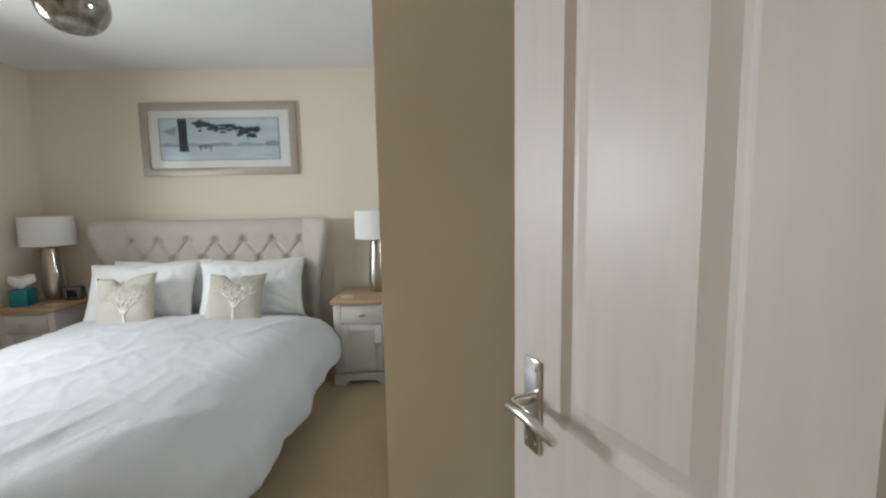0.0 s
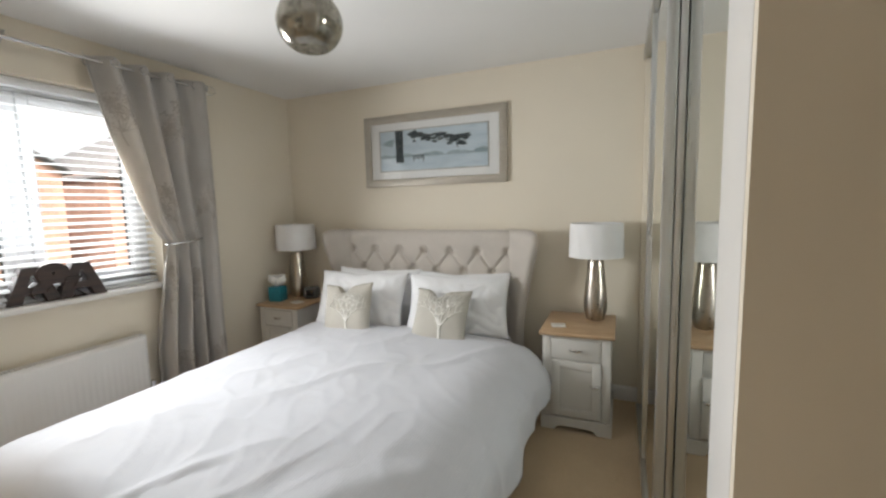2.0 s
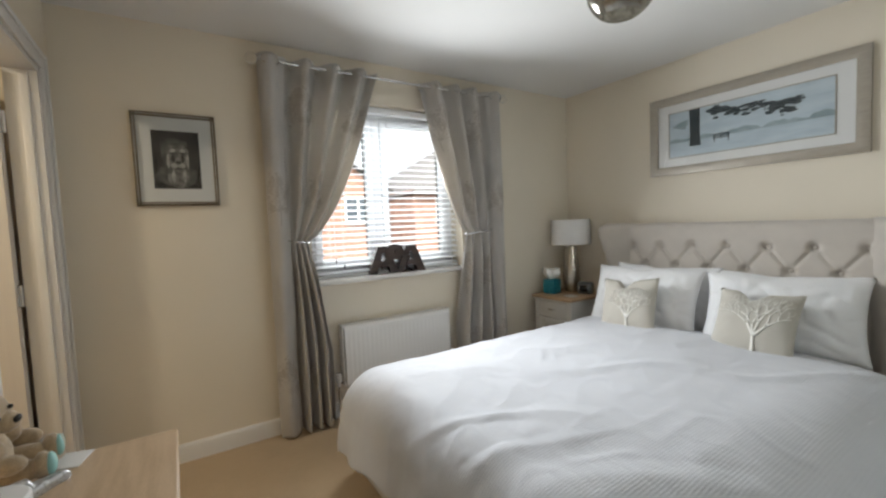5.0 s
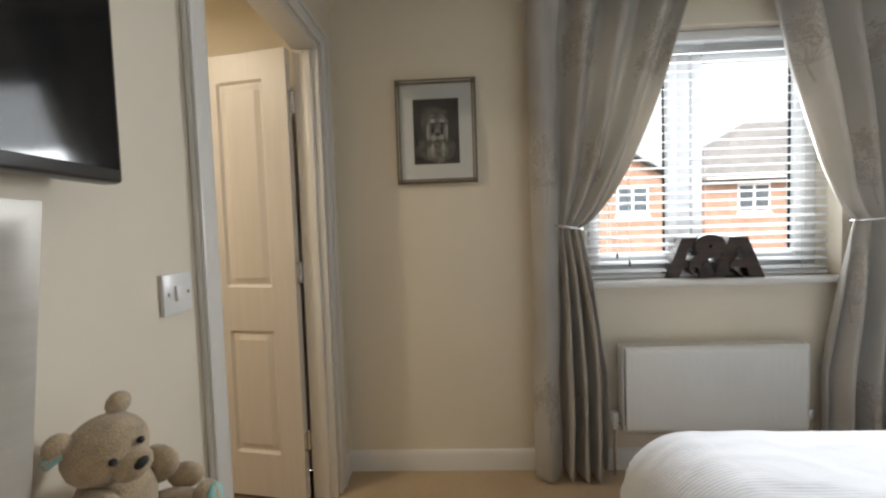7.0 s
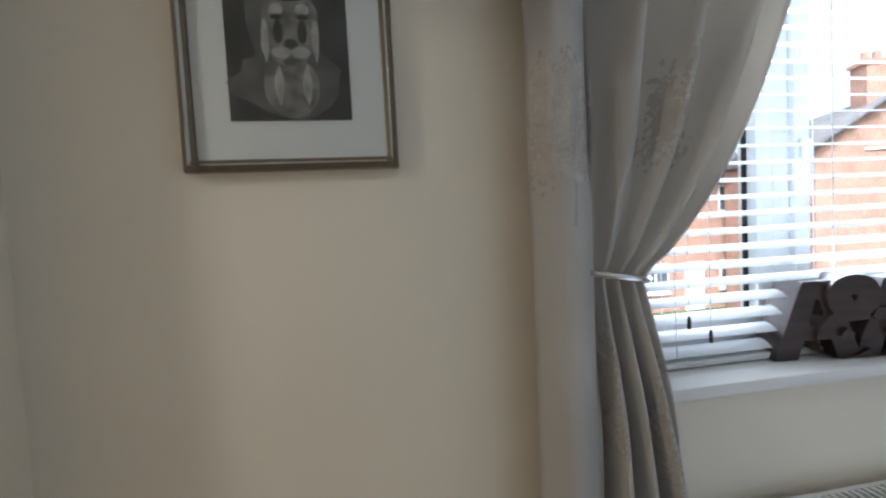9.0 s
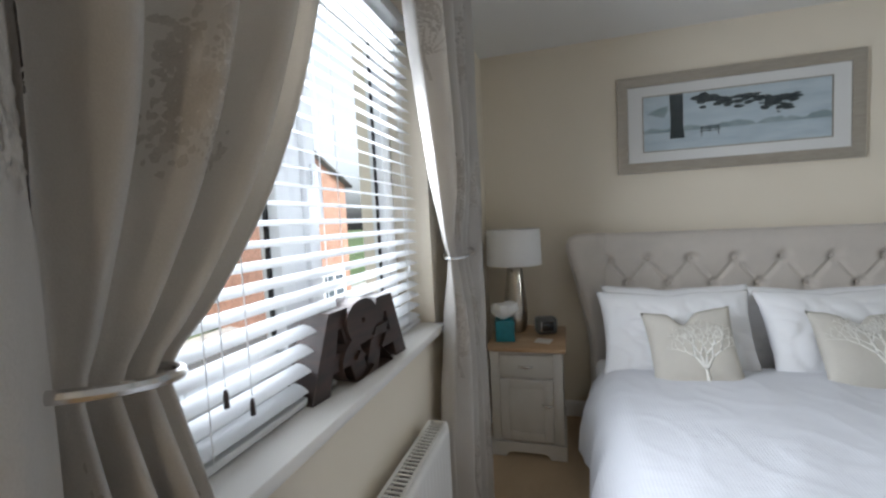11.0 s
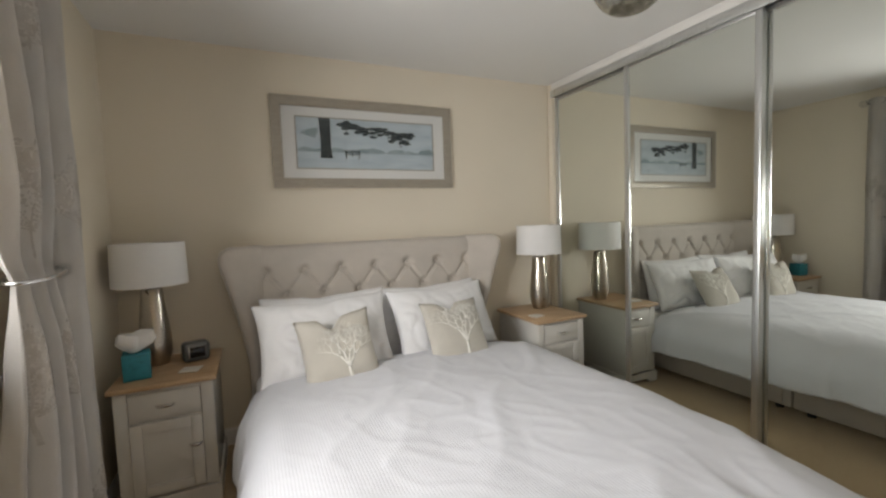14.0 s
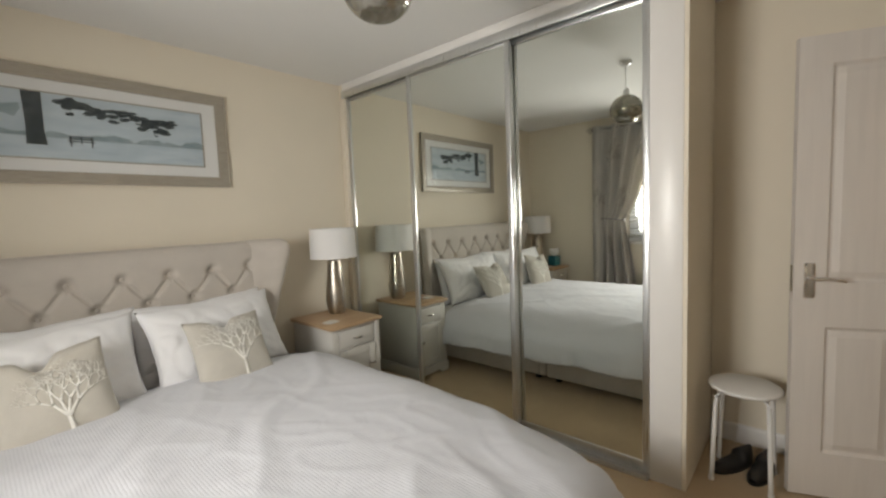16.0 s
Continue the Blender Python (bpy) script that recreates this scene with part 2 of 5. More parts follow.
def rod(points, radius, seg=10, bm=None, closed=False):
    """A round bar along points."""
    own = bm or bmesh.new()
    pts = [Vector(p) for p in points]
    rings = []
    for i, p in enumerate(pts):
        a, b = pts[max(i - 1, 0)], pts[min(i + 1, len(pts) - 1)]
        if closed:
            a, b = pts[i - 1], pts[(i + 1) % len(pts)]
        d = (b - a).normalized()
        side = d.cross(Vector((0, 0, 1)) if abs(d.z) < 0.9 else Vector((1, 0, 0))).normalized()
        up = side.cross(d)
        rad = radius[i] if isinstance(radius, (list, tuple)) else radius
        rings.append([own.verts.new(p + rad * (math.cos(2 * math.pi * k / seg) * side + math.sin(2 * math.pi * k / seg) * up)) for k in range(seg)])
    pairs = list(zip(rings, rings[1:])) + ([(rings[-1], rings[0])] if closed else [])
    for a, b in pairs:
        for k in range(seg):
            own.faces.new((a[k], a[(k + 1) % seg], b[(k + 1) % seg], b[k]))
    if not closed:
        own.faces.new(rings[0][::-1])
        own.faces.new(rings[-1])
    return own


def ball(centre, radius, bm=None, seg=20, squash=(1, 1, 1)):
    own = bm or bmesh.new()
    vs = bmesh.ops.create_uvsphere(own, u_segments=seg, v_segments=max(6, seg // 2), radius=radius)["verts"]
    for v in vs:
        v.co = Vector((v.co.x * squash[0], v.co.y * squash[1], v.co.z * squash[2])) + Vector(centre)
    return own


def grid(nu, nv, place, bm=None):
    own = bm or bmesh.new()
    vs = [[own.verts.new(place(i / nu, j / nv)) for j in range(nv + 1)] for i in range(nu + 1)]
    for i in range(nu):
        for j in range(nv):
            own.faces.new((vs[i][j], vs[i + 1][j], vs[i + 1][j + 1], vs[i][j + 1]))
    return own


def moved(bm, m):
    bmesh.ops.transform(bm, matrix=m, verts=bm.verts)
    return bm


def words(text, height, depth, offset=0.0, bevel=0.0):
    """Lettering in the built-in font, upright in the xz plane, its foot at the origin and its front towards -y."""
    cu = bpy.data.curves.new("lettering", "FONT")
    cu.body, cu.size, cu.extrude, cu.offset, cu.bevel_depth = text, height / 0.70, depth / 2, offset, bevel
    cu.align_x, cu.resolution_u = "CENTER", 5
    ob = bpy.data.objects.new("lettering", cu)
    scene.collection.objects.link(ob)
    me = bpy.data.meshes.new_from_object(ob.evaluated_get(bpy.context.evaluated_depsgraph_get()))
    bm = bmesh.new()
    bm.from_mesh(me)
    bpy.data.objects.remove(ob)
    bpy.data.meshes.remove(me)
    bpy.data.curves.remove(cu)
    return moved(bm, pose(0, 0, 0, 90))


# ---- structure ----
def wall_with_holes(axis, face, back, a0, a1, z1, holes):
    """A wall slab between face and back along the other axis from a0 to a1, with rectangular holes (a, b, za, zb)."""
    bm = bmesh.new()

    def slab(a, b, za, zb):
        if b - a > 1e-4 and zb - za > 1e-4:
            lo, hi = min(face, back), max(face, back)
            if axis == "x":
                box(lo, hi, a, b, za, zb, bm=bm)
            else:
                box(a, b, lo, hi, za, zb, bm=bm)

    at = a0
    for a, b, za, zb in sorted(holes):
        slab(at, a, FZ, z1)
        slab(a, b, FZ, za)
        slab(a, b, zb, z1)
        at = b
    slab(at, a1, FZ, z1)
    return bm


EY = -2.75   # en-suite far wall
EWY0, EWY1, EWZ0, EWZ1 = -2.36, -1.60, 1.08, 2.12
fixed("wall_west", wall_with_holes("x", XW, -0.30, EY - 0.1, YN + 0.1, H, [(WY0, WY1, WZ0, WZ1), (EWY0, EWY1, EWZ0, EWZ1)]), WALL, "cream painted wall with the window", "wall")
fixed("wall_north", wall_with_holes("y", YN, YN + 0.1, XW, XE + 0.1, H, []), WALL, "cream painted wall behind the bed", "wall")
fixed("wall_east", wall_with_holes("x", XE, XE + 0.1, -2.0, YN, H, []), WALL, "cream painted wall behind the stool", "wall")
fixed("wall_south", wall_with_holes("y", YS, YS - 0.11, XW, XE, H, [(EX0, EX1, FZ, DOOR_H), (DX0, DX1, FZ, DOOR_H)]), WALL, "cream painted wall with two doorways", "wall")
fixed("wall_ensuite_east", wall_with_holes("x", 2.0, 2.1, EY, YS - 0.11, H, []), ENSW, "warm cream en-suite wall", "wall")
fixed("wall_ensuite_south", wall_with_holes("y", EY, EY - 0.1, XW, 2.1, H, []), ENSW, "warm cream en-suite wall", "wall")
fixed("wall_hall_west", wall_with_holes("x", 2.6, 2.5, -2.0, YS - 0.11, H, []), WALL, "cream landing wall", "wall")
fixed("wall_hall_south", wall_with_holes("y", -2.0, -2.1, 2.5, XE + 0.1, H, []), WALL, "cream landing wall", "wall")
fixed("floor", box(XW, XE, YS - 0.11, YN, FZ - 0.1, FZ), CARPET, "beige cut-pile carpet", "carpet")
fixed("floor_hall", box(2.6, XE, -2.0, YS - 0.111, FZ - 0.1, FZ - 0.001), CARPET, "beige carpet on the landing", "carpet")
fixed("floor_ensuite", box(XW, 2.0, EY, YS - 0.111, FZ - 0.1, FZ - 0.004), VINYL, "brown vinyl en-suite floor", "floor")
fixed("ceiling", box(-0.3, XE + 0.1, EY - 0.1, YN + 0.1, H, H + 0.1), CEIL, "matt white painted ceiling", "ceiling")


def skirting(name, x0, y0, x1, y1, nx, ny):
    """A painted board with a rounded top along the foot of a wall; (nx, ny) points into the room."""
    bm = bmesh.new()
    prof = [(0, 0), (0.015, 0), (0.015, 0.085), (0.011, 0.097), (0.006, 0.103), (0, 0.105)]
    ends = []
    for x, y in ((x0, y0), (x1, y1)):
        ends.append([bm.verts.new((x + nx * d, y + ny * d, FZ + z)) for d, z in prof])
    for k in range(len(prof)):
        j = (k + 1) % len(prof)
        bm.faces.new((ends[0][k], ends[0][j], ends[1][j], ends[1][k]))
    bm.faces.new(ends[0])
    bm.faces.new(ends[1][::-1])
    return fixed(name, bm, GLOSS, "white gloss skirting board", "baseboard")


skirting("baseboard_west", XW, YS, XW, YN - 0.016, 1, 0)
skirting("baseboard_north", XW, YN, XM, YN, 0, -1)
skirting("baseboard_south_a", XW + 0.016, YS, EX0 - 0.07, YS, 0, 1)
skirting("baseboard_south_b", EX1 + 0.07, YS, DX0 - 0.07, YS, 0, 1)
skirting("baseboard_alcove", XE, YS + 0.02, XE, YM, -1, 0)


def architrave(name, x0, x1, y, ny):
    """Moulded boards round a doorway, on the wall face y."""
    bm = bmesh.new()
    w = 0.07
    for a, b, za, zb in ((x0 - w, x0, FZ, DOOR_H + w), (x1, x1 + w, FZ, DOOR_H + w), (x0, x1, DOOR_H, DOOR_H + w)):
        lo, hi = sorted((y, y + ny * 0.016))
        box(a, b, lo, hi, za, zb, 0.004, bm)
    for a, b, za, zb in ((x0 - w, x0 - w + 0.022, FZ, DOOR_H + w), (x1 + w - 0.022, x1 + w, FZ, DOOR_H + w), (x0 - w + 0.023, x1 + w - 0.023, DOOR_H + w - 0.022, DOOR_H + w)):
        lo, hi = sorted((y + ny * 0.0165, y + ny * 0.024))
        box(a, b, lo, hi, za, zb, 0.003, bm)
    return fixed(name, bm, GLOSS, "white gloss moulded door architrave", "trim")


def lining(name, x0, x1):
    bm = bmesh.new()
    y0, y1 = YS - 0.112, YS + 0.002
    for a, b, za, zb in ((x0, x0 + 0.025, FZ, DOOR_H), (x1 - 0.025, x1, FZ, DOOR_H), (x0 + 0.025, x1 - 0.025, DOOR_H - 0.022, DOOR_H)):
        box(a, b, y0, y1, za, zb, 0.001, bm)
    for a, b, za, zb in ((x0 + 0.025, x0 + 0.037, FZ, DOOR_H - 0.03), (x1 - 0.037, x1 - 0.025, FZ, DOOR_H - 0.03)):
        box(a, b, YS - 0.06, YS - 0.03, za, zb, 0.002, bm)
    return fixed(name, bm, GLOSS, "white gloss door lining", "trim")


for key, a, b in (("ensuite", EX0, EX1), ("entry", DX0, DX1)):
    architrave("trim_" + key, a, b, YS, 1)
    lining("trim_lining_" + key, a, b)


# ---- window ----
def casement_window():
    """Two-light window with a central mullion; the right light opens."""
    win = tagged(thing("window_1", None, "white plastic two-light window in a plastered reveal", "window"), kind="structure")
    x0, x1 = -0.21, -0.15
    y0, y1, z0, z1 = WY0 + 0.002, WY1 - 0.002, WZ0 + 0.002, WZ1 - 0.002
    bm = bmesh.new()
    for a, b, za, zb in ((y0, y0 + 0.06, z0, z1), (y1 - 0.06, y1, z0, z1), (y0 + 0.06, y1 - 0.06, z0, z0 + 0.06), (y0 + 0.06, y1 - 0.06, z1 - 0.06, z1), (1.02, 1.09, z0 + 0.06, z1 - 0.06)):
        box(x0, x1, a, b, za, zb, 0.006, bm)
    part("window_frame", bm, UPVC, win)
    for a, b in ((y0 + 0.06, 1.02), (1.09, y1 - 0.06)):
        za, zb = z0 + 0.06, z1 - 0.06
        bm = bmesh.new()
        w = 0.055
        for p, q, r, s in ((a, a + w, za, zb), (b - w, b, za, zb), (a + w, b - w, za, za + w), (a + w, b - w, zb - w, zb)):
            box(x0 + 0.012, x1 + 0.014, p + 0.001, q - 0.001, r + 0.001, s - 0.001, 0.008, bm)
        sash = part("sash", bm, UPVC, win)
        glass = part("pane", box(x0 + 0.028, x0 + 0.034, a + w - 0.004, b - w + 0.004, za + w - 0.004, zb - w + 0.004), PANE, sash)
        glass.visible_shadow = False
        bm = bmesh.new()
        for p, q, r, s in ((a + w - 0.001, a + w + 0.008, za + w, zb - w), (b - w - 0.008, b - w + 0.001, za + w, zb - w)):
            box(x0 + 0.035, x0 + 0.045, p, q, r, s, 0.001, bm)
        part("gasket", bm, BLACK, sash, "black rubber gasket")
    bm = box(x1 + 0.015, x1 + 0.03, 1.105, 1.125, 1.40, 1.46, 0.004)
    box(x1 + 0.03, x1 + 0.042, 1.107, 1.123, 1.30, 1.45, 0.005, bm)
    part("handle", bm, UPVC, win, "white espagnolette handle")
    part("window_sill", box(-0.15, 0.045, WY0 - 0.035, WY1 + 0.0, WZ0 - 0.024, WZ0 + 0.006, 0.006), GLOSS, win, "white gloss window board")


casement_window()


def ensuite_window():
    win = tagged(thing("window_2", None, "white plastic frosted en-suite window", "window"), kind="structure")
    x0, x1 = -0.21, -0.15
    y0, y1, z0, z1 = EWY0 + 0.002, EWY1 - 0.002, EWZ0 + 0.002, EWZ1 - 0.002
    bm = bmesh.new()
    for a, b, za, zb in ((y0, y0 + 0.07, z0, z1), (y1 - 0.07, y1, z0, z1), (y0 + 0.07, y1 - 0.07, z0, z0 + 0.07), (y0 + 0.07, y1 - 0.07, z1 - 0.07, z1), (y0 + 0.07, y1 - 0.07, 1.50, 1.53)):
        box(x0, x1, a, b, za, zb, 0.006, bm)
    part("window_frame", bm, UPVC, win)
    for za, zb in ((z0 + 0.07, 1.50), (1.53, z1 - 0.07)):
        part("pane", box(x0 + 0.02, x0 + 0.026, y0 + 0.066, y1 - 0.066, za - 0.004, zb + 0.004), FROST, win).visible_shadow = False
    bm = box(x1, x1 + 0.015, y0 + 0.02, y0 + 0.04, 1.36, 1.42, 0.004)
    box(x1 + 0.015, x1 + 0.028, y0 + 0.022, y0 + 0.038, 1.27, 1.41, 0.005, bm)
    part("handle", bm, UPVC, win)
    part("window_sill", box(-0.15, 0.03, EWY0 - 0.03, EWY1 + 0.03, EWZ0 - 0.022, EWZ0 + 0.005, 0.005), GLOSS, win)
    bl = thing("roller_blind", None, "cream roller blind half lowered over the en-suite window", "blind")
    part("fabric", box(-0.075, -0.073, EWY0 + 0.02, EWY1 - 0.02, 1.72, 2.06), BLINDF, bl)
    part("roller", moved(lathe([(0, 0), (0.02, 0), (0.02, EWY1 - EWY0 - 0.04), (0, EWY1 - EWY0 - 0.04)], 16), pose(-0.074, EWY1 - 0.02, 2.08, 90)), BLINDF, bl)
    part("hem_bar", box(-0.080, -0.068, EWY0 + 0.02, EWY1 - 0.02, 1.70, 1.72, 0.004), BLINDF, bl)


ensuite_window()


def venetian_blind():
    bl = thing("venetian_blind", None, "white slatted venetian blind lowered with open slats", "blind")
    y0, y1 = WY0 + 0.015, WY1 - 0.015
    part("headrail", box(-0.105, -0.05, y0, y1, WZ1 - 0.05, WZ1 - 0.004, 0.003), SLAT, bl)
    me, n = None, 26
    for k in range(n):
        z = WZ0 + 0.045 + k * (WZ1 - 0.06 - WZ0 - 0.045) / n
        if me is None:
            bm = bmesh.new()
            prof = [(-0.025, 0.0), (-0.012, 0.0028), (0.0, 0.0038), (0.012, 0.0028), (0.025, 0.0), (0.012, 0.0008), (0.0, 0.0018), (-0.012, 0.0008)]
            ends = [[bm.verts.new((px, y, pz)) for px, pz in prof] for y in (y0, y1)]
            for i in range(8):
                bm.faces.new((ends[0][i], ends[0][(i + 1) % 8], ends[1][(i + 1) % 8], ends[1][i]))
            bm.faces.new(ends[0])
            bm.faces.new(ends[1][::-1])
            ob = part("slat", bm, SLAT, bl)
            me = ob.data
        else:
            ob = new("slat", me)
            ob.parent = bl
        ob.matrix_world = pose(-0.078, 0, z, 0, 16, 0)
    part("bottom_rail", box(-0.10, -0.055, y0, y1, WZ0 + 0.010, WZ0 + 0.027, 0.004), SLAT, bl)
    for y in (y0 + 0.13, (y0 + y1) / 2, y1 - 0.13):
        for x in (-0.103, -0.053):
            part("ladder_cord", rod([(x, y, WZ0 + 0.02), (x, y, WZ1 - 0.05)], 0.0012, 6), SLAT, bl)
    for y, z in ((y0 + 0.16, 1.02), (y0 + 0.22, 0.98), (y1 - 0.12, 1.14)):
        part("pull_cord", rod([(-0.046, y, z), (-0.046, y, WZ1 - 0.05)], 0.0012, 6), SLAT, bl)
        part("cord_tassel", lathe([(0, 0), (0.005, 0.002), (0.0045, 0.024), (0.0025, 0.034), (0, 0.034)], 10, centre=(-0.046, y, z - 0.04)), DARKW if y < 1 else SLAT, bl)


venetian_blind()


# ---- curtains ----
ROD_X, ROD_Z = 0.10, 2.235


def tree_prints(cu, place, seed):
    """Faded trees woven into the cloth: forked trunks with clumps of leaves, lying on the drape."""
    rnd = random.Random(int(seed * 10))
    bm = bmesh.new()

    def on(u, v):
        u, v = min(0.995, max(0.005, u)), min(0.99, max(0.02, v))
        p, q, r = place(u, v), place(u + 0.004, v), place(u, v + 0.004)
        nrm = (q - p).cross(r - p)
        nrm = nrm.normalized() if nrm.length > 1e-9 else Vector((1, 0, 0))
        return p + (nrm if nrm.x > 0 else -nrm) * 0.0024

    def patch(u, v, ru, rv, n):
        bm.faces.new([bm.verts.new(on(u + ru * math.cos(2 * math.pi * k / n) * rnd.uniform(0.6, 1.2), v + rv * math.sin(2 * math.pi * k / n) * rnd.uniform(0.6, 1.2))) for k in range(n)])

    for row in range(4):
        for col in range(2):
            u0, v0 = 0.10 + col * 0.52 + 0.26 * ((row + 1) % 2), 0.13 + row * 0.235 + 0.03 * rnd.random()
            su, sv = 0.10, 0.085
            for k in range(24):
                s = k / 23
                patch(u0 + 0.10 * su * math.sin(s * 3), v0 + sv * (0.75 - 0.8 * s), 0.005 * (1.3 - s), 0.003, 5)
            for arm in range(19):
                a, reach = rnd.uniform(-1.5, 1.5), rnd.uniform(0.6, 1.15)
                for k in range(14):
                    s = k / 13
                    patch(u0 + su * reach * s * math.sin(a), v0 + sv * (0.35 - s * reach * math.cos(a)), 0.0035 * (1.3 - s), 0.0016, 4)
                for k in range(44):
                    patch(u0 + su * reach * math.sin(a) + rnd.gauss(0, 0.014), v0 + sv * (0.35 - reach * math.cos(a)) + rnd.gauss(0, 0.009), rnd.uniform(0.002, 0.0075), rnd.uniform(0.001, 0.0038), 6)
    part("tree_print", bm, CURTP, cu, "faded brown woven tree motif", angle=180)


CURTP = material("curtain_tree_weave", (0.46, 0.42, 0.375), 0.7, second=(0.53, 0.495, 0.455), scale=30, grain=0.08, grain_scale=400)


def curtain(name, outer, inner_top, tie, inner_tie, side, seed, label):
    """An eyelet curtain held back by a tie; side is +1 where the inner edge lies towards +y."""
    cu = thing(name, None, label, "curtain", "curtains at the window")
    folds, zt, z_tie, free = 3.5, ROD_Z + 0.035, 1.15, 0.20
    edge = outer + 0.8 * (inner_top - outer) * free

    def inner(z):
        if z >= z_tie:
            return inner_tie + (inner_top - inner_tie) * ((z - z_tie) / (zt - z_tie)) ** 0.62
        return inner_tie + side * 0.12 * min(1.0, (z_tie - z) / z_tie * 1.6) ** 0.8

    def place(u, v):
        z = zt + (FZ + 0.02 - zt) * v
        k = abs(z - z_tie)
        near = math.exp(-(k / 0.16) ** 2)
        ph = math.pi + 2 * math.pi * folds * (u - free) / (1 - free)
        wob = noise.noise((u * 3 + seed, v * 2, seed)) * 1.1 * (1 - math.exp(-v * 4))
        if u < free:  # the outer fold hangs free
            y = outer + (edge - outer) * u / free + 0.01 * noise.noise((v * 3, seed, 1))
            x = ROD_X + (0.055 + 0.012 * wob) * math.sin(math.pi * u / free)
        else:
            s = (u - free) / (1 - free)
            lean = min(1.0, max(0.0, (zt - z) / 0.35))
            a = edge + (outer + (inner_top - outer) * free - edge) * (1 - lean)
            y = a + (inner(z) - a) * s
            amp = 0.055 * (1 - 0.55 * near) * (0.6 + 0.4 * min(1, k / 0.5))
            x = ROD_X + amp * math.sin(ph + wob) - 0.012 * near
            y += 0.010 * noise.noise((u * 4, v * 6, seed + 9)) * (1 - near)
        x += 0.010 * noise.noise((u * 9, v * 5, seed + 4)) + 0.004 * noise.noise((u * 30, v * 14, seed))
        return Vector((x, y, z))

    ob = part("drape", grid(110, 90, place), CURT, cu, angle=180)
    so = ob.modifiers.new("thickness", "SOLIDIFY")
    so.thickness, so.offset = 0.003, 0.0
    tree_prints(cu, place, seed)
    # eyelets
    for k in range(9):
        u = (k + 0.5) / 9
        p = place(u, 0.018)
        pts = [(p.x + 0.004 * math.cos(a), p.y + 0.022 * math.cos(a), ROD_Z + 0.022 * math.sin(a)) for a in [2 * math.pi * q / 16 for q in range(16)]]
        part("eyelet", rod(pts, 0.004, 6, closed=True), CHROME, cu, "chrome eyelet ring")
    # tie-back
    y_mid, half = (tie + inner_tie) / 2, abs(inner_tie - tie) / 2 + 0.012
    pts = [(ROD_X - 0.01 + 0.062 * math.sin(a), y_mid + half * math.cos(a), z_tie + 0.012 * math.cos(a) * -side) for a in [2 * math.pi * q / 28 for q in range(28)]]
    tb = thing(name.replace("curtain", "tieback"), None, "silver curtain tie-back with a glass ball", "tieback", "tie-backs")
    part("band", rod(pts, 0.0065, 8, closed=True), CHROME, tb)
    ky = y_mid - side * (half + 0.012)
    part("hook", rod([(0.002, ky, z_tie), (0.05, ky, z_tie), (ROD_X - 0.012, ky, z_tie)], 0.006, 8), CHROME, tb)
    part("knob", ball((ROD_X + 0.012, ky, z_tie), 0.024, seg=18), CRYSTAL, tb, "clear faceted glass ball", angle=10)
    part("rose", moved(lathe([(0, 0), (0.022, 0), (0.02, 0.006), (0, 0.008)], 16), pose(0.002, ky, z_tie, 0, 90, 0)), CHROME, tb)
    return cu


_n, _l = CURT.node_tree.nodes, CURT.node_tree.links
_s, _x = _n.new("ShaderNodeBsdfTranslucent"), _n.new("ShaderNodeMixShader")
_s.inputs["Color"].default_value = (0.62, 0.57, 0.50, 1)
_x.inputs[0].default_value = 0.38
_l.new(_n["Principled BSDF"].outputs[0], _x.inputs[1])
_l.new(_s.outputs[0], _x.inputs[2])
_l.new(_x.outputs[0], _n["Material Output"].inputs["Surface"])
CRYSTAL = clear("crystal_glass", (0.97, 0.97, 0.97), 0.0, thin=False)
curtain("curtain", 0.22, 0.985, 0.33, 0.45, 1, 1.3, "grey woven eyelet curtain with faded tree pattern tied back")
curtain("curtain", 2.075, 1.31, 1.935, 1.70, -1, 7.7, "grey woven eyelet curtain with faded tree pattern tied back")


def curtain_pole():
    po = thing("curtain_pole", None, "slim chrome curtain pole with glass ball finials", "curtain pole")
    part("pole", rod([(ROD_X, 0.22, ROD_Z), (ROD_X, 2.08, ROD_Z)], 0.009, 14), CHROME, po)
    for y, s in ((0.19, -1), (2.11, 1)):
        f_ = part("finial", ball((ROD_X, y, ROD_Z), 0.034, seg=20), CRYSTAL, po, "clear glass ball finial")
        part("collar", rod([(ROD_X, y - s * 0.045, ROD_Z), (ROD_X, y - s * 0.028, ROD_Z)], 0.014, 14), CHROME, f_)
    for y in (0.27, 2.03):
        part("bracket", rod([(0.001, y, ROD_Z - 0.02), (0.06, y, ROD_Z - 0.02), (ROD_X, y, ROD_Z - 0.012)], 0.007, 10), CHROME, po)


curtain_pole()


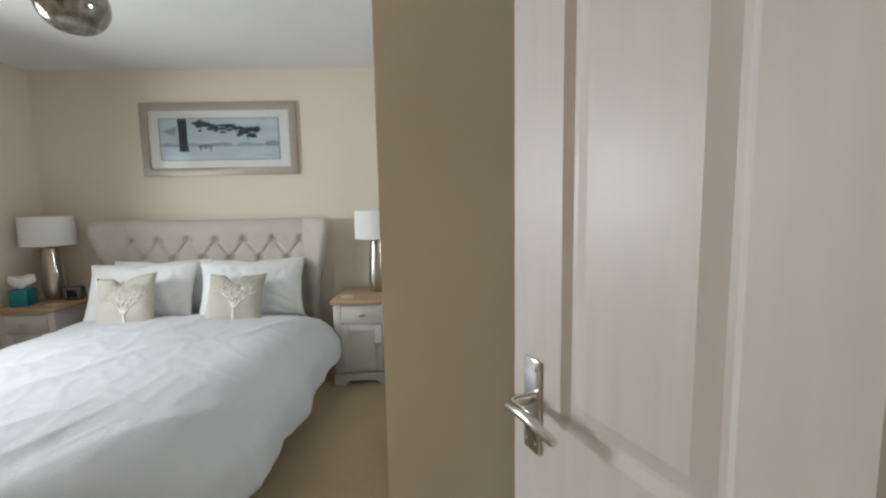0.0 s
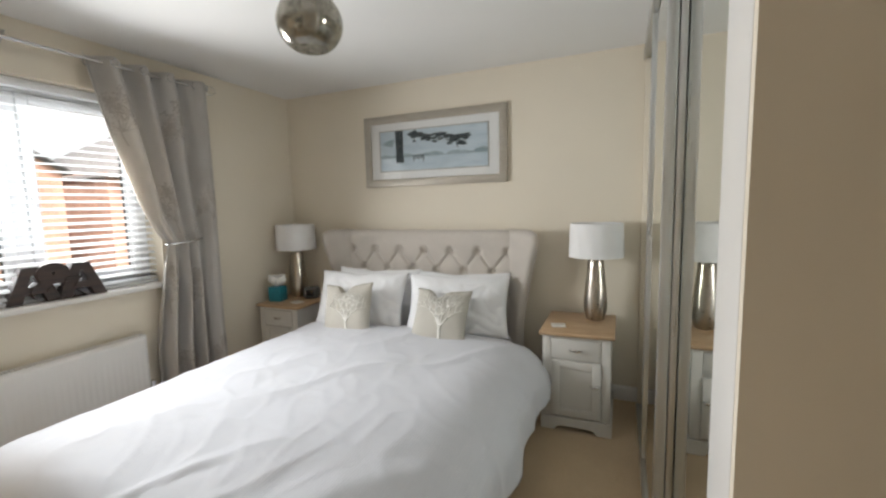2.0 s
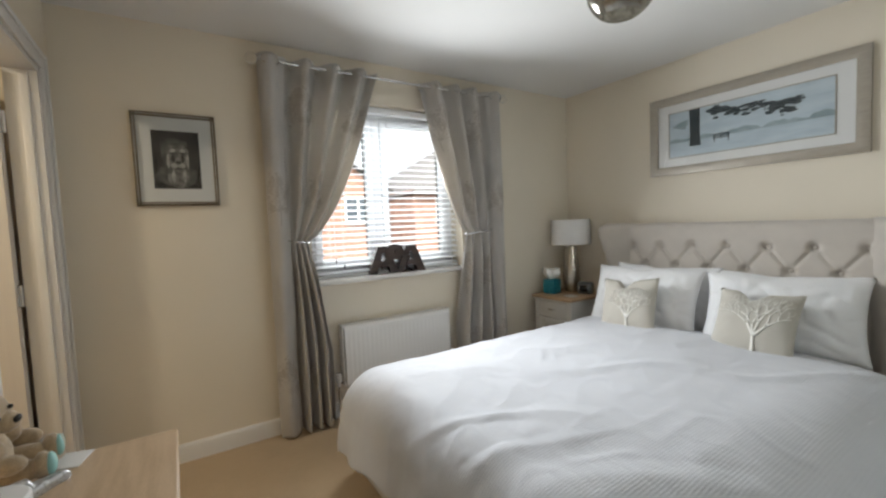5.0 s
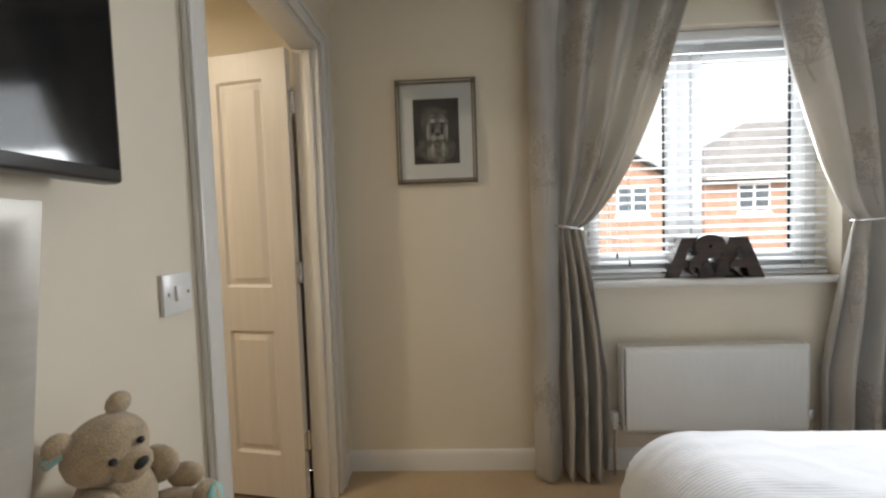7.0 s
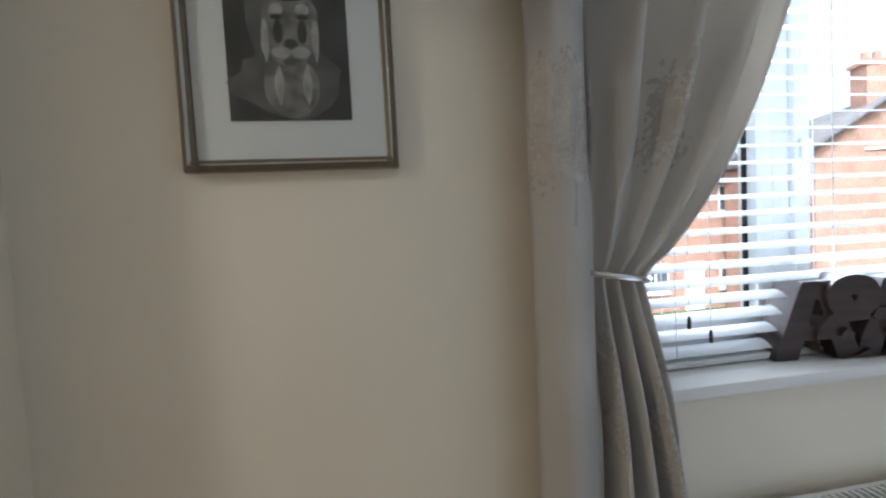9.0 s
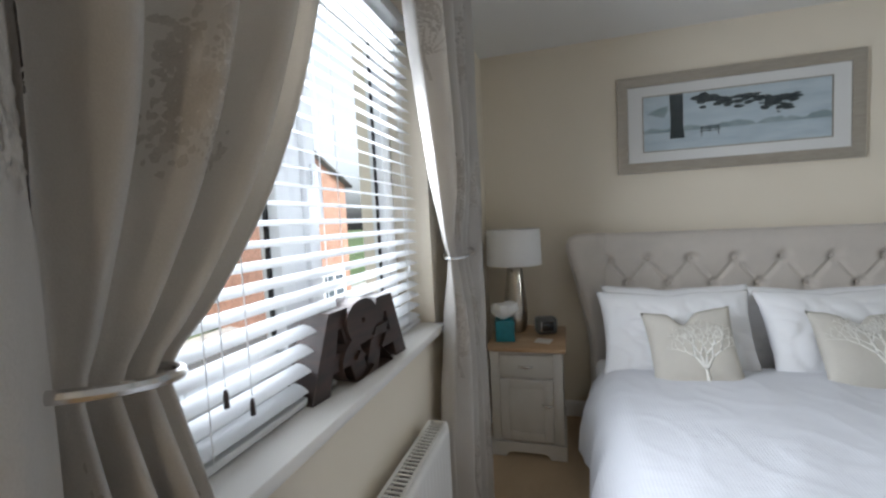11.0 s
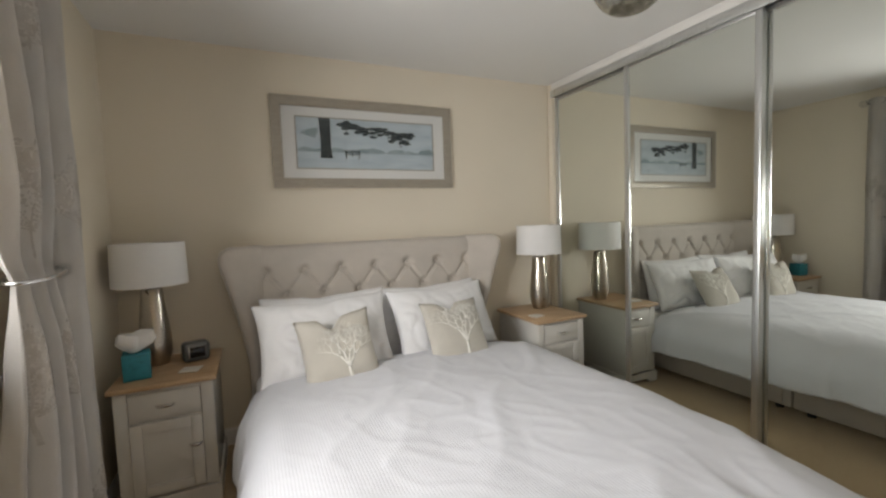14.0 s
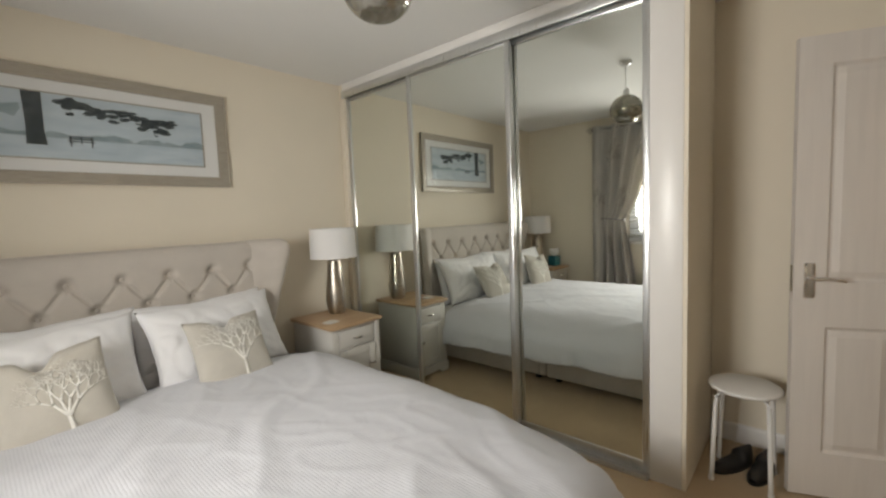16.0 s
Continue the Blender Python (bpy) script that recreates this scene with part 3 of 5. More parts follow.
# ---- sill letters ----
def block_a(h, d):
    """A broad block capital with a flat top, a closed eye and two feet."""
    wb, wt, foot = 1.16 * h, 0.40 * h, 0.32 * h
    levels = (0.0, 0.24 * h, 0.45 * h, 0.76 * h, h)
    bm = bmesh.new()
    rows = []
    for z in levels:
        o = wb / 2 - (wb - wt) / 2 * z / h
        i = max(0.03 * h, (wb / 2 - foot) * (1 - z / (0.80 * h)))
        rows.append([bm.verts.new((x, d / 2, z)) for x in (-o, -i, i, o)])
    for k in range(4):
        for c in range(3):
            if c != 1 or k in (1, 3):
                bm.faces.new((rows[k][c], rows[k][c + 1], rows[k + 1][c + 1], rows[k + 1][c]))
    grown = bmesh.ops.extrude_face_region(bm, geom=bm.faces[:])
    bmesh.ops.translate(bm, vec=(0, -d, 0), verts=[g for g in grown["geom"] if isinstance(g, bmesh.types.BMVert)])
    bmesh.ops.recalc_face_normals(bm, faces=bm.faces)
    return bm


def letter_sign():
    si = thing("letter_sign", pose(-0.052, 1.135, WZ0 + 0.0065, 0, 0, 83), "dark wooden letters A and A joined by an ampersand", "letters")
    d = 0.085
    for x in (-0.108, 0.108):
        ob = part("letter", moved(block_a(0.200, d), pose(x, 0, 0.001)), DARKW, si, angle=30)
        bevel = ob.modifiers.new("worn_edges", "BEVEL")
        bevel.width, bevel.segments, bevel.limit_method = 0.002, 2, "ANGLE"
    bm = words("&", 0.192, d, 0.013, 0.001)
    lo = min(v.co.z for v in bm.verts)
    cx = (min(v.co.x for v in bm.verts) + max(v.co.x for v in bm.verts)) / 2
    part("ampersand", moved(moved(bm, pose(-cx, 0, -lo)), pose(0.0, -0.011, 0.001) @ Matrix.Diagonal((1.18, 1, 1, 1))), DARKW, si, angle=30)
    return si


letter_sign()


# ---- radiator ----
def radiator():
    ra = thing("radiator", pose(0, 0, 0), "white enamel panel radiator below the window", "radiator")
    y0, y1, z0, z1 = 0.64, 1.50, 0.155, 0.565

    def face(u, v):
        y, z = y0 + 0.012 + (y1 - y0 - 0.024) * u, z0 + (z1 - z0) * v
        edge = min(v, 1 - v) * (z1 - z0)
        flute = 0.0013 * (0.5 + 0.5 * math.cos(2 * math.pi * (y - y0) / 0.033)) * min(1, max(0, (edge - 0.03) / 0.02))
        return Vector((0.096 - 0.004 * max(0, 1 - edge / 0.02) - flute, y, z))

    part("front_panel", grid(130, 16, face), RADW, ra).modifiers.new("thickness", "SOLIDIFY").thickness = -0.012
    part("back_panel", box(0.03, 0.04, y0 + 0.012, y1 - 0.012, z0, z1, 0.003), RADW, ra)
    for y in (y0, y1 - 0.008):
        part("side_panel", box(0.028, 0.098, y, y + 0.008, z0 + 0.01, z1 + 0.006, 0.002), RADW, ra)
    bm = bmesh.new()
    for k in range(42):
        y = y0 + 0.02 + k * (y1 - y0 - 0.04) / 42
        box(0.040, 0.086, y, y + 0.008, z1 + 0.001, z1 + 0.005, 0, bm)
    box(0.028, 0.040, y0 + 0.008, y1 - 0.008, z1, z1 + 0.006, 0.001, bm)
    box(0.086, 0.098, y0 + 0.008, y1 - 0.008, z1, z1 + 0.006, 0.001, bm)
    part("top_grille", bm, RADW, ra)
    part("convector", box(0.042, 0.080, y0 + 0.02, y1 - 0.02, z0 + 0.02, z1 - 0.01), BLACK, ra)
    for y, s in ((y0 - 0.03, -1), (y1 + 0.03, 1)):
        va = part("valve", lathe([(0, 0), (0.013, 0), (0.013, 0.03), (0.02, 0.032), (0.022, 0.075), (0.018, 0.085), (0, 0.086)], 18, centre=(0.062, y, z0 + 0.005)), RADW if s < 0 else CHROME, ra, "white radiator valve")
        part("pipe", rod([(0.062, y, FZ), (0.062, y, z0 + 0.01)], 0.0075, 10), CHROME, va)
        part("tail", rod([(0.062, y, z0 + 0.025), (0.062, y - s * 0.035, z0 + 0.025)], 0.009, 10), CHROME, va)


radiator()


# ---- wardrobe ----
def wardrobe():
    wa = thing("sliding_wardrobe", None, "fitted wardrobe with three sliding mirror doors", "wardrobe")
    yb = YN - 0.004
    part("end_panel", box(XM + 0.007, XE - 0.002, YM, YM + 0.0185, FZ, H - 0.001), WALL, wa, "cream painted end panel")
    part("front_post", box(XM + 0.006, XM + 0.085, YM + 0.019, YM + 0.160, FZ, H - 0.001, 0.002), GLOSS, wa, "white front post")
    part("wall_post", box(XM - 0.01, XM + 0.085, yb - 0.05, yb, FZ, H - 0.001, 0.003), WALL, wa, "cream infill post")
    part("fascia", box(XM - 0.016, XM + 0.085, YM + 0.161, yb - 0.051, 2.315, H - 0.002, 0.002), GLOSS, wa, "white fascia board")
    tr = part("top_track", box(XM - 0.02, XM + 0.08, YM + 0.161, yb - 0.051, 2.268, 2.314, 0.003), ALU, wa, "brushed silver top track")
    part("lip", box(XM - 0.026, XM - 0.021, YM + 0.161, yb - 0.051, 2.255, 2.314, 0.001), ALU, tr)
    bt = part("bottom_track", box(XM - 0.02, XM + 0.08, YM + 0.161, yb - 0.051, FZ, FZ + 0.012, 0.002), ALU, wa, "silver floor track")
    for x in (XM - 0.018, XM + 0.028, XM + 0.072):
        part("rail", box(x, x + 0.006, YM + 0.163, yb - 0.053, FZ + 0.0125, FZ + 0.024, 0.001), ALU, bt)
    part("back", box(XE - 0.03, XE - 0.004, YM + 0.05, yb, FZ, H - 0.002), GLOSS, wa)
    ends = [(YM + 0.162, 1.400), (1.360, 2.200), (2.155, yb - 0.052)]
    for k, (a, b) in enumerate(ends):
        x = XM + (-0.010 if k == 1 else 0.026)
        z0, z1 = FZ + 0.026, 2.262
        bm = box(x + 0.010, x + 0.022, a + 0.01, b - 0.01, z0 + 0.01, z1 - 0.01)
        door = part("sliding_door", bm, GLOSS, wa, "mirrored sliding door")
        part("mirror", box(x + 0.004, x + 0.009, a + 0.02, b - 0.02, z0 + 0.02, z1 - 0.018), MIRR, door, "full-height mirror")
        for p, q in ((a, a + 0.034), (b - 0.034, b)):
            bm = box(x - 0.008, x + 0.026, p, q, z0, z1, 0.005)
            part("stile", bm, ALU, door, "rounded silver stile")
        for p, q in ((z0, z0 + 0.045), (z1 - 0.024, z1)):
            part("rail", box(x - 0.003, x + 0.024, a + 0.035, b - 0.035, p, q, 0.002), ALU, door)


wardrobe()


# ---- bed ----
BX0, BX1, BY0, BY1 = 0.64, 2.36, 0.47, 2.80
BC = (BX0 + BX1) / 2


def bed():
    be = thing("bed", None, "double divan bed with winged buttoned oatmeal headboard", "bed")
    for a, b in ((BY0, 1.60), (1.606, BY1)):
        bm = box(BX0 + 0.02, BX1 - 0.06, a, b, FZ + 0.035, 0.238, 0.016)
        base = part("divan_base", bm, LINEN, be, "oatmeal upholstered divan base")
        for x, s in ((BX0 + 0.018, -1), (BX1 - 0.058, 1)):
            part("drawer_front", box(min(x, x + s * 0.014), max(x, x + s * 0.014), a + 0.05, b - 0.05, FZ + 0.055, 0.215, 0.006), LINEN, base)
    for x in (BX0 + 0.12, BX1 - 0.12):
        for y in (BY0 + 0.1, 1.52, 1.70, BY1 - 0.1):
            part("castor", lathe([(0, 0), (0.024, 0), (0.026, 0.02), (0.02, 0.034), (0, 0.036)], 14, centre=(x, y, FZ)), BLACK, be)
    part("mattress", box(BX0 + 0.04, BX1 - 0.17, BY0 + 0.14, BY1, 0.240, 0.405, 0.05, seg=4), COTTON, be, "white mattress")
    headboard(be)
    return be


def headboard(parent):
    """Padded board with seven buttons in the top row, diagonal tufts to the row below, and forward wings."""
    hc = 1.457
    x0, x1, z1, yf = hc - 0.715, hc + 0.715, 1.16, 2.845
    top = [(hc + (k - 3) * 0.2285, 0.997) for k in range(7)]
    low = [(hc + (k - 2.5) * 0.2285, 0.85) for k in range(6)]
    rows = top + low + [(x, 0.70) for x, _ in top]
    seams = [((a, b), (c, d)) for a, b in top for c, d in low if abs(abs(a - c) - 0.114) < 0.01]
    seams += [((a, 0.70), (c, d)) for a, _ in top for c, d in low if abs(abs(a - c) - 0.114) < 0.01]

    def dent(x, z):
        g = 0.0
        for a, b in rows:
            g = max(g, 0.046 * math.exp(-((x - a) ** 2 + (z - b) ** 2) / 0.0008))
        for (a, b), (c, d) in seams:
            ux, uz = c - a, d - b
            s = max(0, min(1, ((x - a) * ux + (z - b) * uz) / (ux * ux + uz * uz)))
            e = (x - a - s * ux) ** 2 + (z - b - s * uz) ** 2
            g = max(g, 0.020 * (1 - 0.45 * s) * math.exp(-e / 0.00013))
        return g

    def front(u, v):
        x, z = x0 + (x1 - x0) * u, 0.40 + (z1 - 0.40) * v
        edge = min(1.0, (z1 - z) / 0.055)
        lift = 0.05 * math.sqrt(max(0.0, 1 - (1 - edge) ** 2))
        return Vector((x, yf + 0.05 - lift + dent(x, z), z - 0.0))

    bm = grid(230, 110, front)
    hb = part("headboard", bm, LINEN, parent, "buttoned oatmeal linen headboard", angle=180)
    part("headboard_back", box(x0 - 0.01, x1 + 0.01, yf + 0.052, 2.972, FZ + 0.02, z1 - 0.004, 0.012), LINEN, hb)
    for a, b in top + low:
        part("button", ball((a, yf + 0.034, b), 0.013, seg=12, squash=(1, 0.5, 1)), LINEN, hb)
    for s, xi in ((-1, x0), (1, x1)):
        def wing(u, v, s=s, xi=xi):
            # a padded panel turned outwards and forwards; u runs round its section, v up it
            z = FZ + 0.02 + (z1 + 0.006 - FZ - 0.02) * v
            reach = 0.12 + 0.155 * max(0.0, min(1.0, (z - 0.45) / 0.62)) ** 1.2
            a = 2 * math.pi * u
            ca, sa = math.cos(a), math.sin(a)
            cx, cy = abs(ca) ** 0.5 * math.copysign(1, ca), abs(sa) ** 0.7 * math.copysign(1, sa)
            cap = 0.15 + 0.85 * math.sqrt(max(0.0, 1 - max(0.0, (v - 0.945) / 0.055) ** 2))
            lx = (cx + 1) / 2 * reach * (0.72 + 0.28 * cap)
            ly = cy * 0.040 * cap
            c, d = math.cos(radians(33)), math.sin(radians(33))
            return Vector((xi + s * (lx * c - ly * d - 0.022), 2.895 - lx * d - ly * c, z))
        bm = grid(36, 60, wing)
        bmesh.ops.remove_doubles(bm, verts=bm.verts, dist=1e-5)
        bmesh.ops.holes_fill(bm, edges=bm.edges, sides=80)
        part("wing", bm, LINEN, hb, "forward-curving padded wing", angle=60)
    return hb


bed()


def duvet():
    """A soft cover over the mattress that falls over both sides and the foot."""
    x0, x1, y0, y1, top, rz = 0.78, 2.13, 0.60, 2.50, 0.456, 0.19
    over_x, over_y = 0.52, 0.46

    def place(u, v):
        px = x0 - over_x + (x1 - x0 + 2 * over_x) * u
        py = y0 - over_y + (y1 - y0 + over_y) * v
        cx, cy = min(max(px, x0), x1), max(py, y0)
        dx, dy = px - cx, py - cy
        d = math.hypot(dx, dy)
        k = noise.noise((px * 2.1, py * 1.6, 0.3))
        fine = noise.noise((px * 6 + py * 2, py * 5, 2.1))
        fold = 1 - abs(noise.noise((px * 2.6 - py * 1.5, py * 1.2 + px * 0.8, 5.5)))
        pleat = 1 - abs(noise.noise((px * 7 + py * 4, py * 3.5 - px * 2, 8.2)))
        mid = max(0.0, 1 - abs((px - BC) / 0.95) ** 2.5)
        z = top + 0.016 * k + 0.005 * fine + 0.016 * max(0.0, fold - 0.72) * 2 + 0.005 * max(0.0, pleat - 0.8) * 3 + 0.030 * mid
        z -= 0.03 * max(0.0, (py - 2.34) / 0.16)
        if d < 1e-6:
            px -= 0.15 * max(0.0, (1.35 - cy) / 0.75) ** 2 * min(1.0, max(0.0, (px - 1.5) / 0.6))
            return Vector((px, py, z))
        ex, ey = dx / d, dy / d
        rx = 0.35 if ex > 0 else 0.15
        r = 1 / math.sqrt((ex / rx) ** 2 + (ey / 0.17) ** 2)
        arc = (r + rz) / 2 * math.pi / 2
        d = min(d, arc + 0.19 + 0.05 * noise.noise((px * 3, py * 3, 9)))
        along = px * abs(ey) + py * abs(ex)
        wave = math.sin(along * 9 + 2.5 * noise.noise((along * 2, 1, 1)))
        if d < arc:
            a = d / arc * math.pi / 2
            out, down = r * math.sin(a), rz * (1 - math.cos(a))
        else:
            out, down = r + (d - arc) * 0.08, rz + (d - arc)
        hang = min(1.0, down / 0.25)
        out += hang * (0.018 * wave + 0.02 * noise.noise((along * 7, d * 4, 3.3)) + 0.012)
        turn = math.atan2(ey, ex)
        crease = (1 - abs(noise.noise((turn * 5, along * 5, 4.4)))) ** 4
        out += 0.016 * crease * hang
        x = cx + ex * out
        x -= 0.15 * max(0.0, (1.35 - cy) / 0.75) ** 2 * min(1.0, max(0.0, (x - 1.5) / 0.6))
        return Vector((x, cy + ey * out, max(0.02, z - down)))

    bm = grid(170, 190, place)
    ob = part("duvet", bm, DUVET, angle=180)
    ob.modifiers.new("thickness", "SOLIDIFY").thickness = -0.012
    return tagged(ob, "white ribbed cotton duvet spread over the bed", "duvet")


duvet()


def puff(w, h, t, corner=0.06, seed=0.0, n=26, dent=0.0, creased=0.0):
    """A stuffed cushion lying in the xz plane, its face towards -y."""
    bm = bmesh.new()

    def side(s):
        def place(u, v):
            a, b = 2 * u - 1, 2 * v - 1
            pin = 1 - corner * (1 - abs(a) ** 2.2) * abs(b) ** 3
            pin2 = 1 - corner * (1 - abs(b) ** 2.2) * abs(a) ** 3
            bulge = max(0.0, (1 - abs(a) ** 2.6) * (1 - abs(b) ** 2.6)) ** 0.55
            crumple = 0.10 * noise.noise((a * 2.2 + seed, b * 2.2, s + seed)) + 0.04 * noise.noise((a * 6, b * 6 + seed, s))
            crumple -= creased * (1 - abs(noise.noise((a * 3.5 + b + seed, b * 2.2 - a, seed)))) ** 6 * (1.2 - 0.5 * b)
            dz = dent * math.exp(-((a + 0.1) / 0.22) ** 2) * max(0.0, b) ** 3
            return Vector((a * w / 2 * pin2, s * t / 2 * bulge * (1 + crumple), b * h / 2 * pin - dz + 0.006 * noise.noise((a * 4, b * 3, seed)) * abs(b)))
        return place
    grid(n, n, side(-1), bm)
    grid(n, n, side(1), bm)
    bmesh.ops.remove_doubles(bm, verts=bm.verts, dist=1e-4)
    return bm


def pillow(x, y, z, lean, turn, seed, label):
    ob = part("pillow", puff(0.76, 0.465, 0.20, 0.075, seed, 44, 0.012, 0.16), COTTON, angle=180)
    ob.matrix_world = pose(x, y, z, -lean, 0, turn)
    return tagged(ob, label, "pillow", "bed pillows")


pillow(1.10, 2.690, 0.635, 15, 2, 1.0, "white cotton pillow standing against the headboard")
pillow(1.80, 2.735, 0.625, 15, 4, 2.0, "white cotton pillow standing against the headboard")
pillow(1.065, 2.510, 0.640, 23, 5, 3.0, "plump white cotton pillow leaning on the pillow behind")
pillow(1.835, 2.595, 0.635, 25, 10, 4.0, "plump white cotton pillow leaning on the pillow behind")


def tree_branches(w, h, seed):
    """Strokes of a bare tree: trunk, forking limbs and twigs, as (start, end, thickness)."""
    rnd, strokes = random.Random(seed), []

    def grow(x, z, ang, length, thick, depth):
        ex, ez = x + length * math.sin(ang), z + length * math.cos(ang)
        strokes.append(((x, z), (ex, ez), thick, thick * 0.62))
        if depth:
            for s in (-1, 1) if depth < 7 else (-1.3, -0.35, 0.55, 1.2):
                grow(ex, ez, ang * 0.8 + s * rnd.uniform(0.3, 0.62), length * rnd.uniform(0.62, 0.82), thick * 0.64, depth - 1)
    grow(0.03, -h * 0.47, -0.06, h * 0.26, 0.022, 7)
    return [s for s in strokes if abs(s[1][0]) < w * 0.44 and s[1][1] < h * 0.44]


def cushion(x, y, z, lean, turn, roll, seed, label):
    cu = thing("scatter_cushion", pose(x, y, z, -lean, roll, turn), label, "cushion", "tree cushions")
    w = 0.395
    part("cover", puff(w, w, 0.13, 0.07, seed, 26, dent=0.07), CUSH, cu, angle=180)
    bm = bmesh.new()

    def on(px, pz):
        a, b = 2 * px / w, 2 * pz / w
        bulge = max(0.0, (1 - abs(a) ** 2.6) * (1 - abs(b) ** 2.6)) ** 0.55
        crumple = 0.10 * noise.noise((a * 2.2 + seed, b * 2.2, -1 + seed)) + 0.04 * noise.noise((a * 6, b * 6 + seed, -1))
        dz = 0.07 * math.exp(-((a + 0.1) / 0.22) ** 2) * max(0.0, b) ** 3
        return Vector((px, -0.065 * bulge * (1 + crumple) - 0.004, pz - dz))
    for (a, b), (c, d), t0, t1 in tree_branches(w, w, int(seed * 7)):
        n = max(2, int(math.hypot(c - a, d - b) / 0.02))
        ux, uz = (c - a), (d - b)
        ln = max(1e-5, math.hypot(ux, uz))
        nx, nz = -uz / ln, ux / ln
        last = None
        for k in range(n + 1):
            s = k / n
            th = (t0 + (t1 - t0) * s) / 2
            p = [bm.verts.new(on(a + ux * s + nx * th * q, b + uz * s + nz * th * q)) for q in (-1, 1)]
            if last:
                bm.faces.new((last[0], last[1], p[1], p[0]))
            last = p
    part("tree_motif", bm, EMBR, cu, "cream embroidered bare tree", angle=180).modifiers.new("thickness", "SOLIDIFY").thickness = 0.002
    return cu


cushion(1.09, 2.305, 0.612, 20, 4, -5, 1.0, "square stone-grey cushion with a cream bare tree")
cushion(1.80, 2.365, 0.606, 31, 3, 1, 2.0, "square stone-grey cushion with a cream bare tree")


# ---- bedside tables and lamps ----
def nightstand():
    ns = thing("nightstand", None, "stone-grey painted bedside cabinet with an oak top", "nightstand", "bedside cabinets")
    w, d, h = 0.40, 0.50, 0.635
    hw = w / 2
    bm = box(-hw, hw, 0.012, d, 0.085, h - 0.024, 0.002)
    body = part("body", bm, NSPAINT, ns)
    for a, b in ((-hw - 0.002, -hw + 0.05), (hw - 0.05, hw + 0.002)):
        part("front_stile", box(a, b, 0.0, 0.0115, 0.085, h - 0.024, 0.002), NSPAINT, body)
    part("top", box(-hw - 0.022, hw + 0.022, -0.022, d + 0.006, h - 0.0235, h, 0.006), OAK, ns, "oak top")
    # plinth with a shaped cut-out
    bm = bmesh.new()
    prof = [(-hw - 0.012, 0.0), (-hw + 0.075, 0.0), (-hw + 0.09, 0.022), (-hw + 0.115, 0.03), (hw - 0.115, 0.03), (hw - 0.09, 0.022), (hw - 0.075, 0.0), (hw + 0.012, 0.0), (hw + 0.012, 0.084), (-hw - 0.012, 0.084)]
    front = [bm.verts.new((x, -0.012, z)) for x, z in prof]
    back = [bm.verts.new((x, 0.011, z)) for x, z in prof]
    bm.faces.new(front)
    bm.faces.new(back[::-1])
    for k in range(len(prof)):
        j = (k + 1) % len(prof)
        bm.faces.new((front[k], front[j], back[j], back[k]))
    for x in (-hw - 0.012, hw - 0.008):
        box(x, x + 0.02, 0.0112, d, 0.0, 0.084, 0.001, bm)
    part("plinth", bm, NSPAINT, ns)
    dr = part("drawer", box(-hw + 0.053, hw - 0.053, -0.003, 0.0118, 0.465, 0.590, 0.003), NSPAINT, ns, "shallow drawer")
    part("drawer_panel", box(-hw + 0.066, hw - 0.066, -0.0055, -0.0035, 0.477, 0.578, 0.001), NSPAINT, dr)
    part("handle", bar_handle(0, -0.0055, 0.528, 0.075), CHROME, dr, "pewter cup handle")
    do = part("door", box(-hw + 0.053, hw - 0.053, -0.003, 0.0118, 0.10, 0.452, 0.003), NSPAINT, ns, "panelled cupboard door")
    bm = bmesh.new()
    a, b, c, e, t = -hw + 0.053, hw - 0.053, 0.10, 0.452, 0.05
    for p, q, r, s in ((a, a + t, c, e), (b - t, b, c, e), (a + t, b - t, c, c + t), (a + t, b - t, e - t, e)):
        box(p + 0.0005, q - 0.0005, -0.012, -0.0035, r + 0.0005, s - 0.0005, 0.002, bm)
    part("door_frame", bm, NSPAINT, do)
    part("knob", bar_handle(hw - 0.085, -0.012, 0.315, 0.055), CHROME, do, "pewter handle")
    return ns


def bar_handle(x, y, z, w):
    pts = [(x - w / 2, y - 0.002, z), (x - w / 2 + 0.008, y - 0.014, z), (x - w * 0.2, y - 0.020, z), (x + w * 0.2, y - 0.020, z), (x + w / 2 - 0.008, y - 0.014, z), (x + w / 2, y - 0.002, z)]
    return rod(pts, [0.005, 0.006, 0.0085, 0.0085, 0.006, 0.005], 10)


NS_R = nightstand()
NS_R.matrix_world = pose(2.672, 2.435, FZ, 0, 0, 0)
NS_L = copy_thing(NS_R, pose(0.288, 2.435, FZ))
for ob, note in ((NS_R, "stone-grey painted bedside cabinet with an oak top near the wardrobe"), (NS_L, "stone-grey painted bedside cabinet with an oak top near the curtain")):
    ob["label"] = note


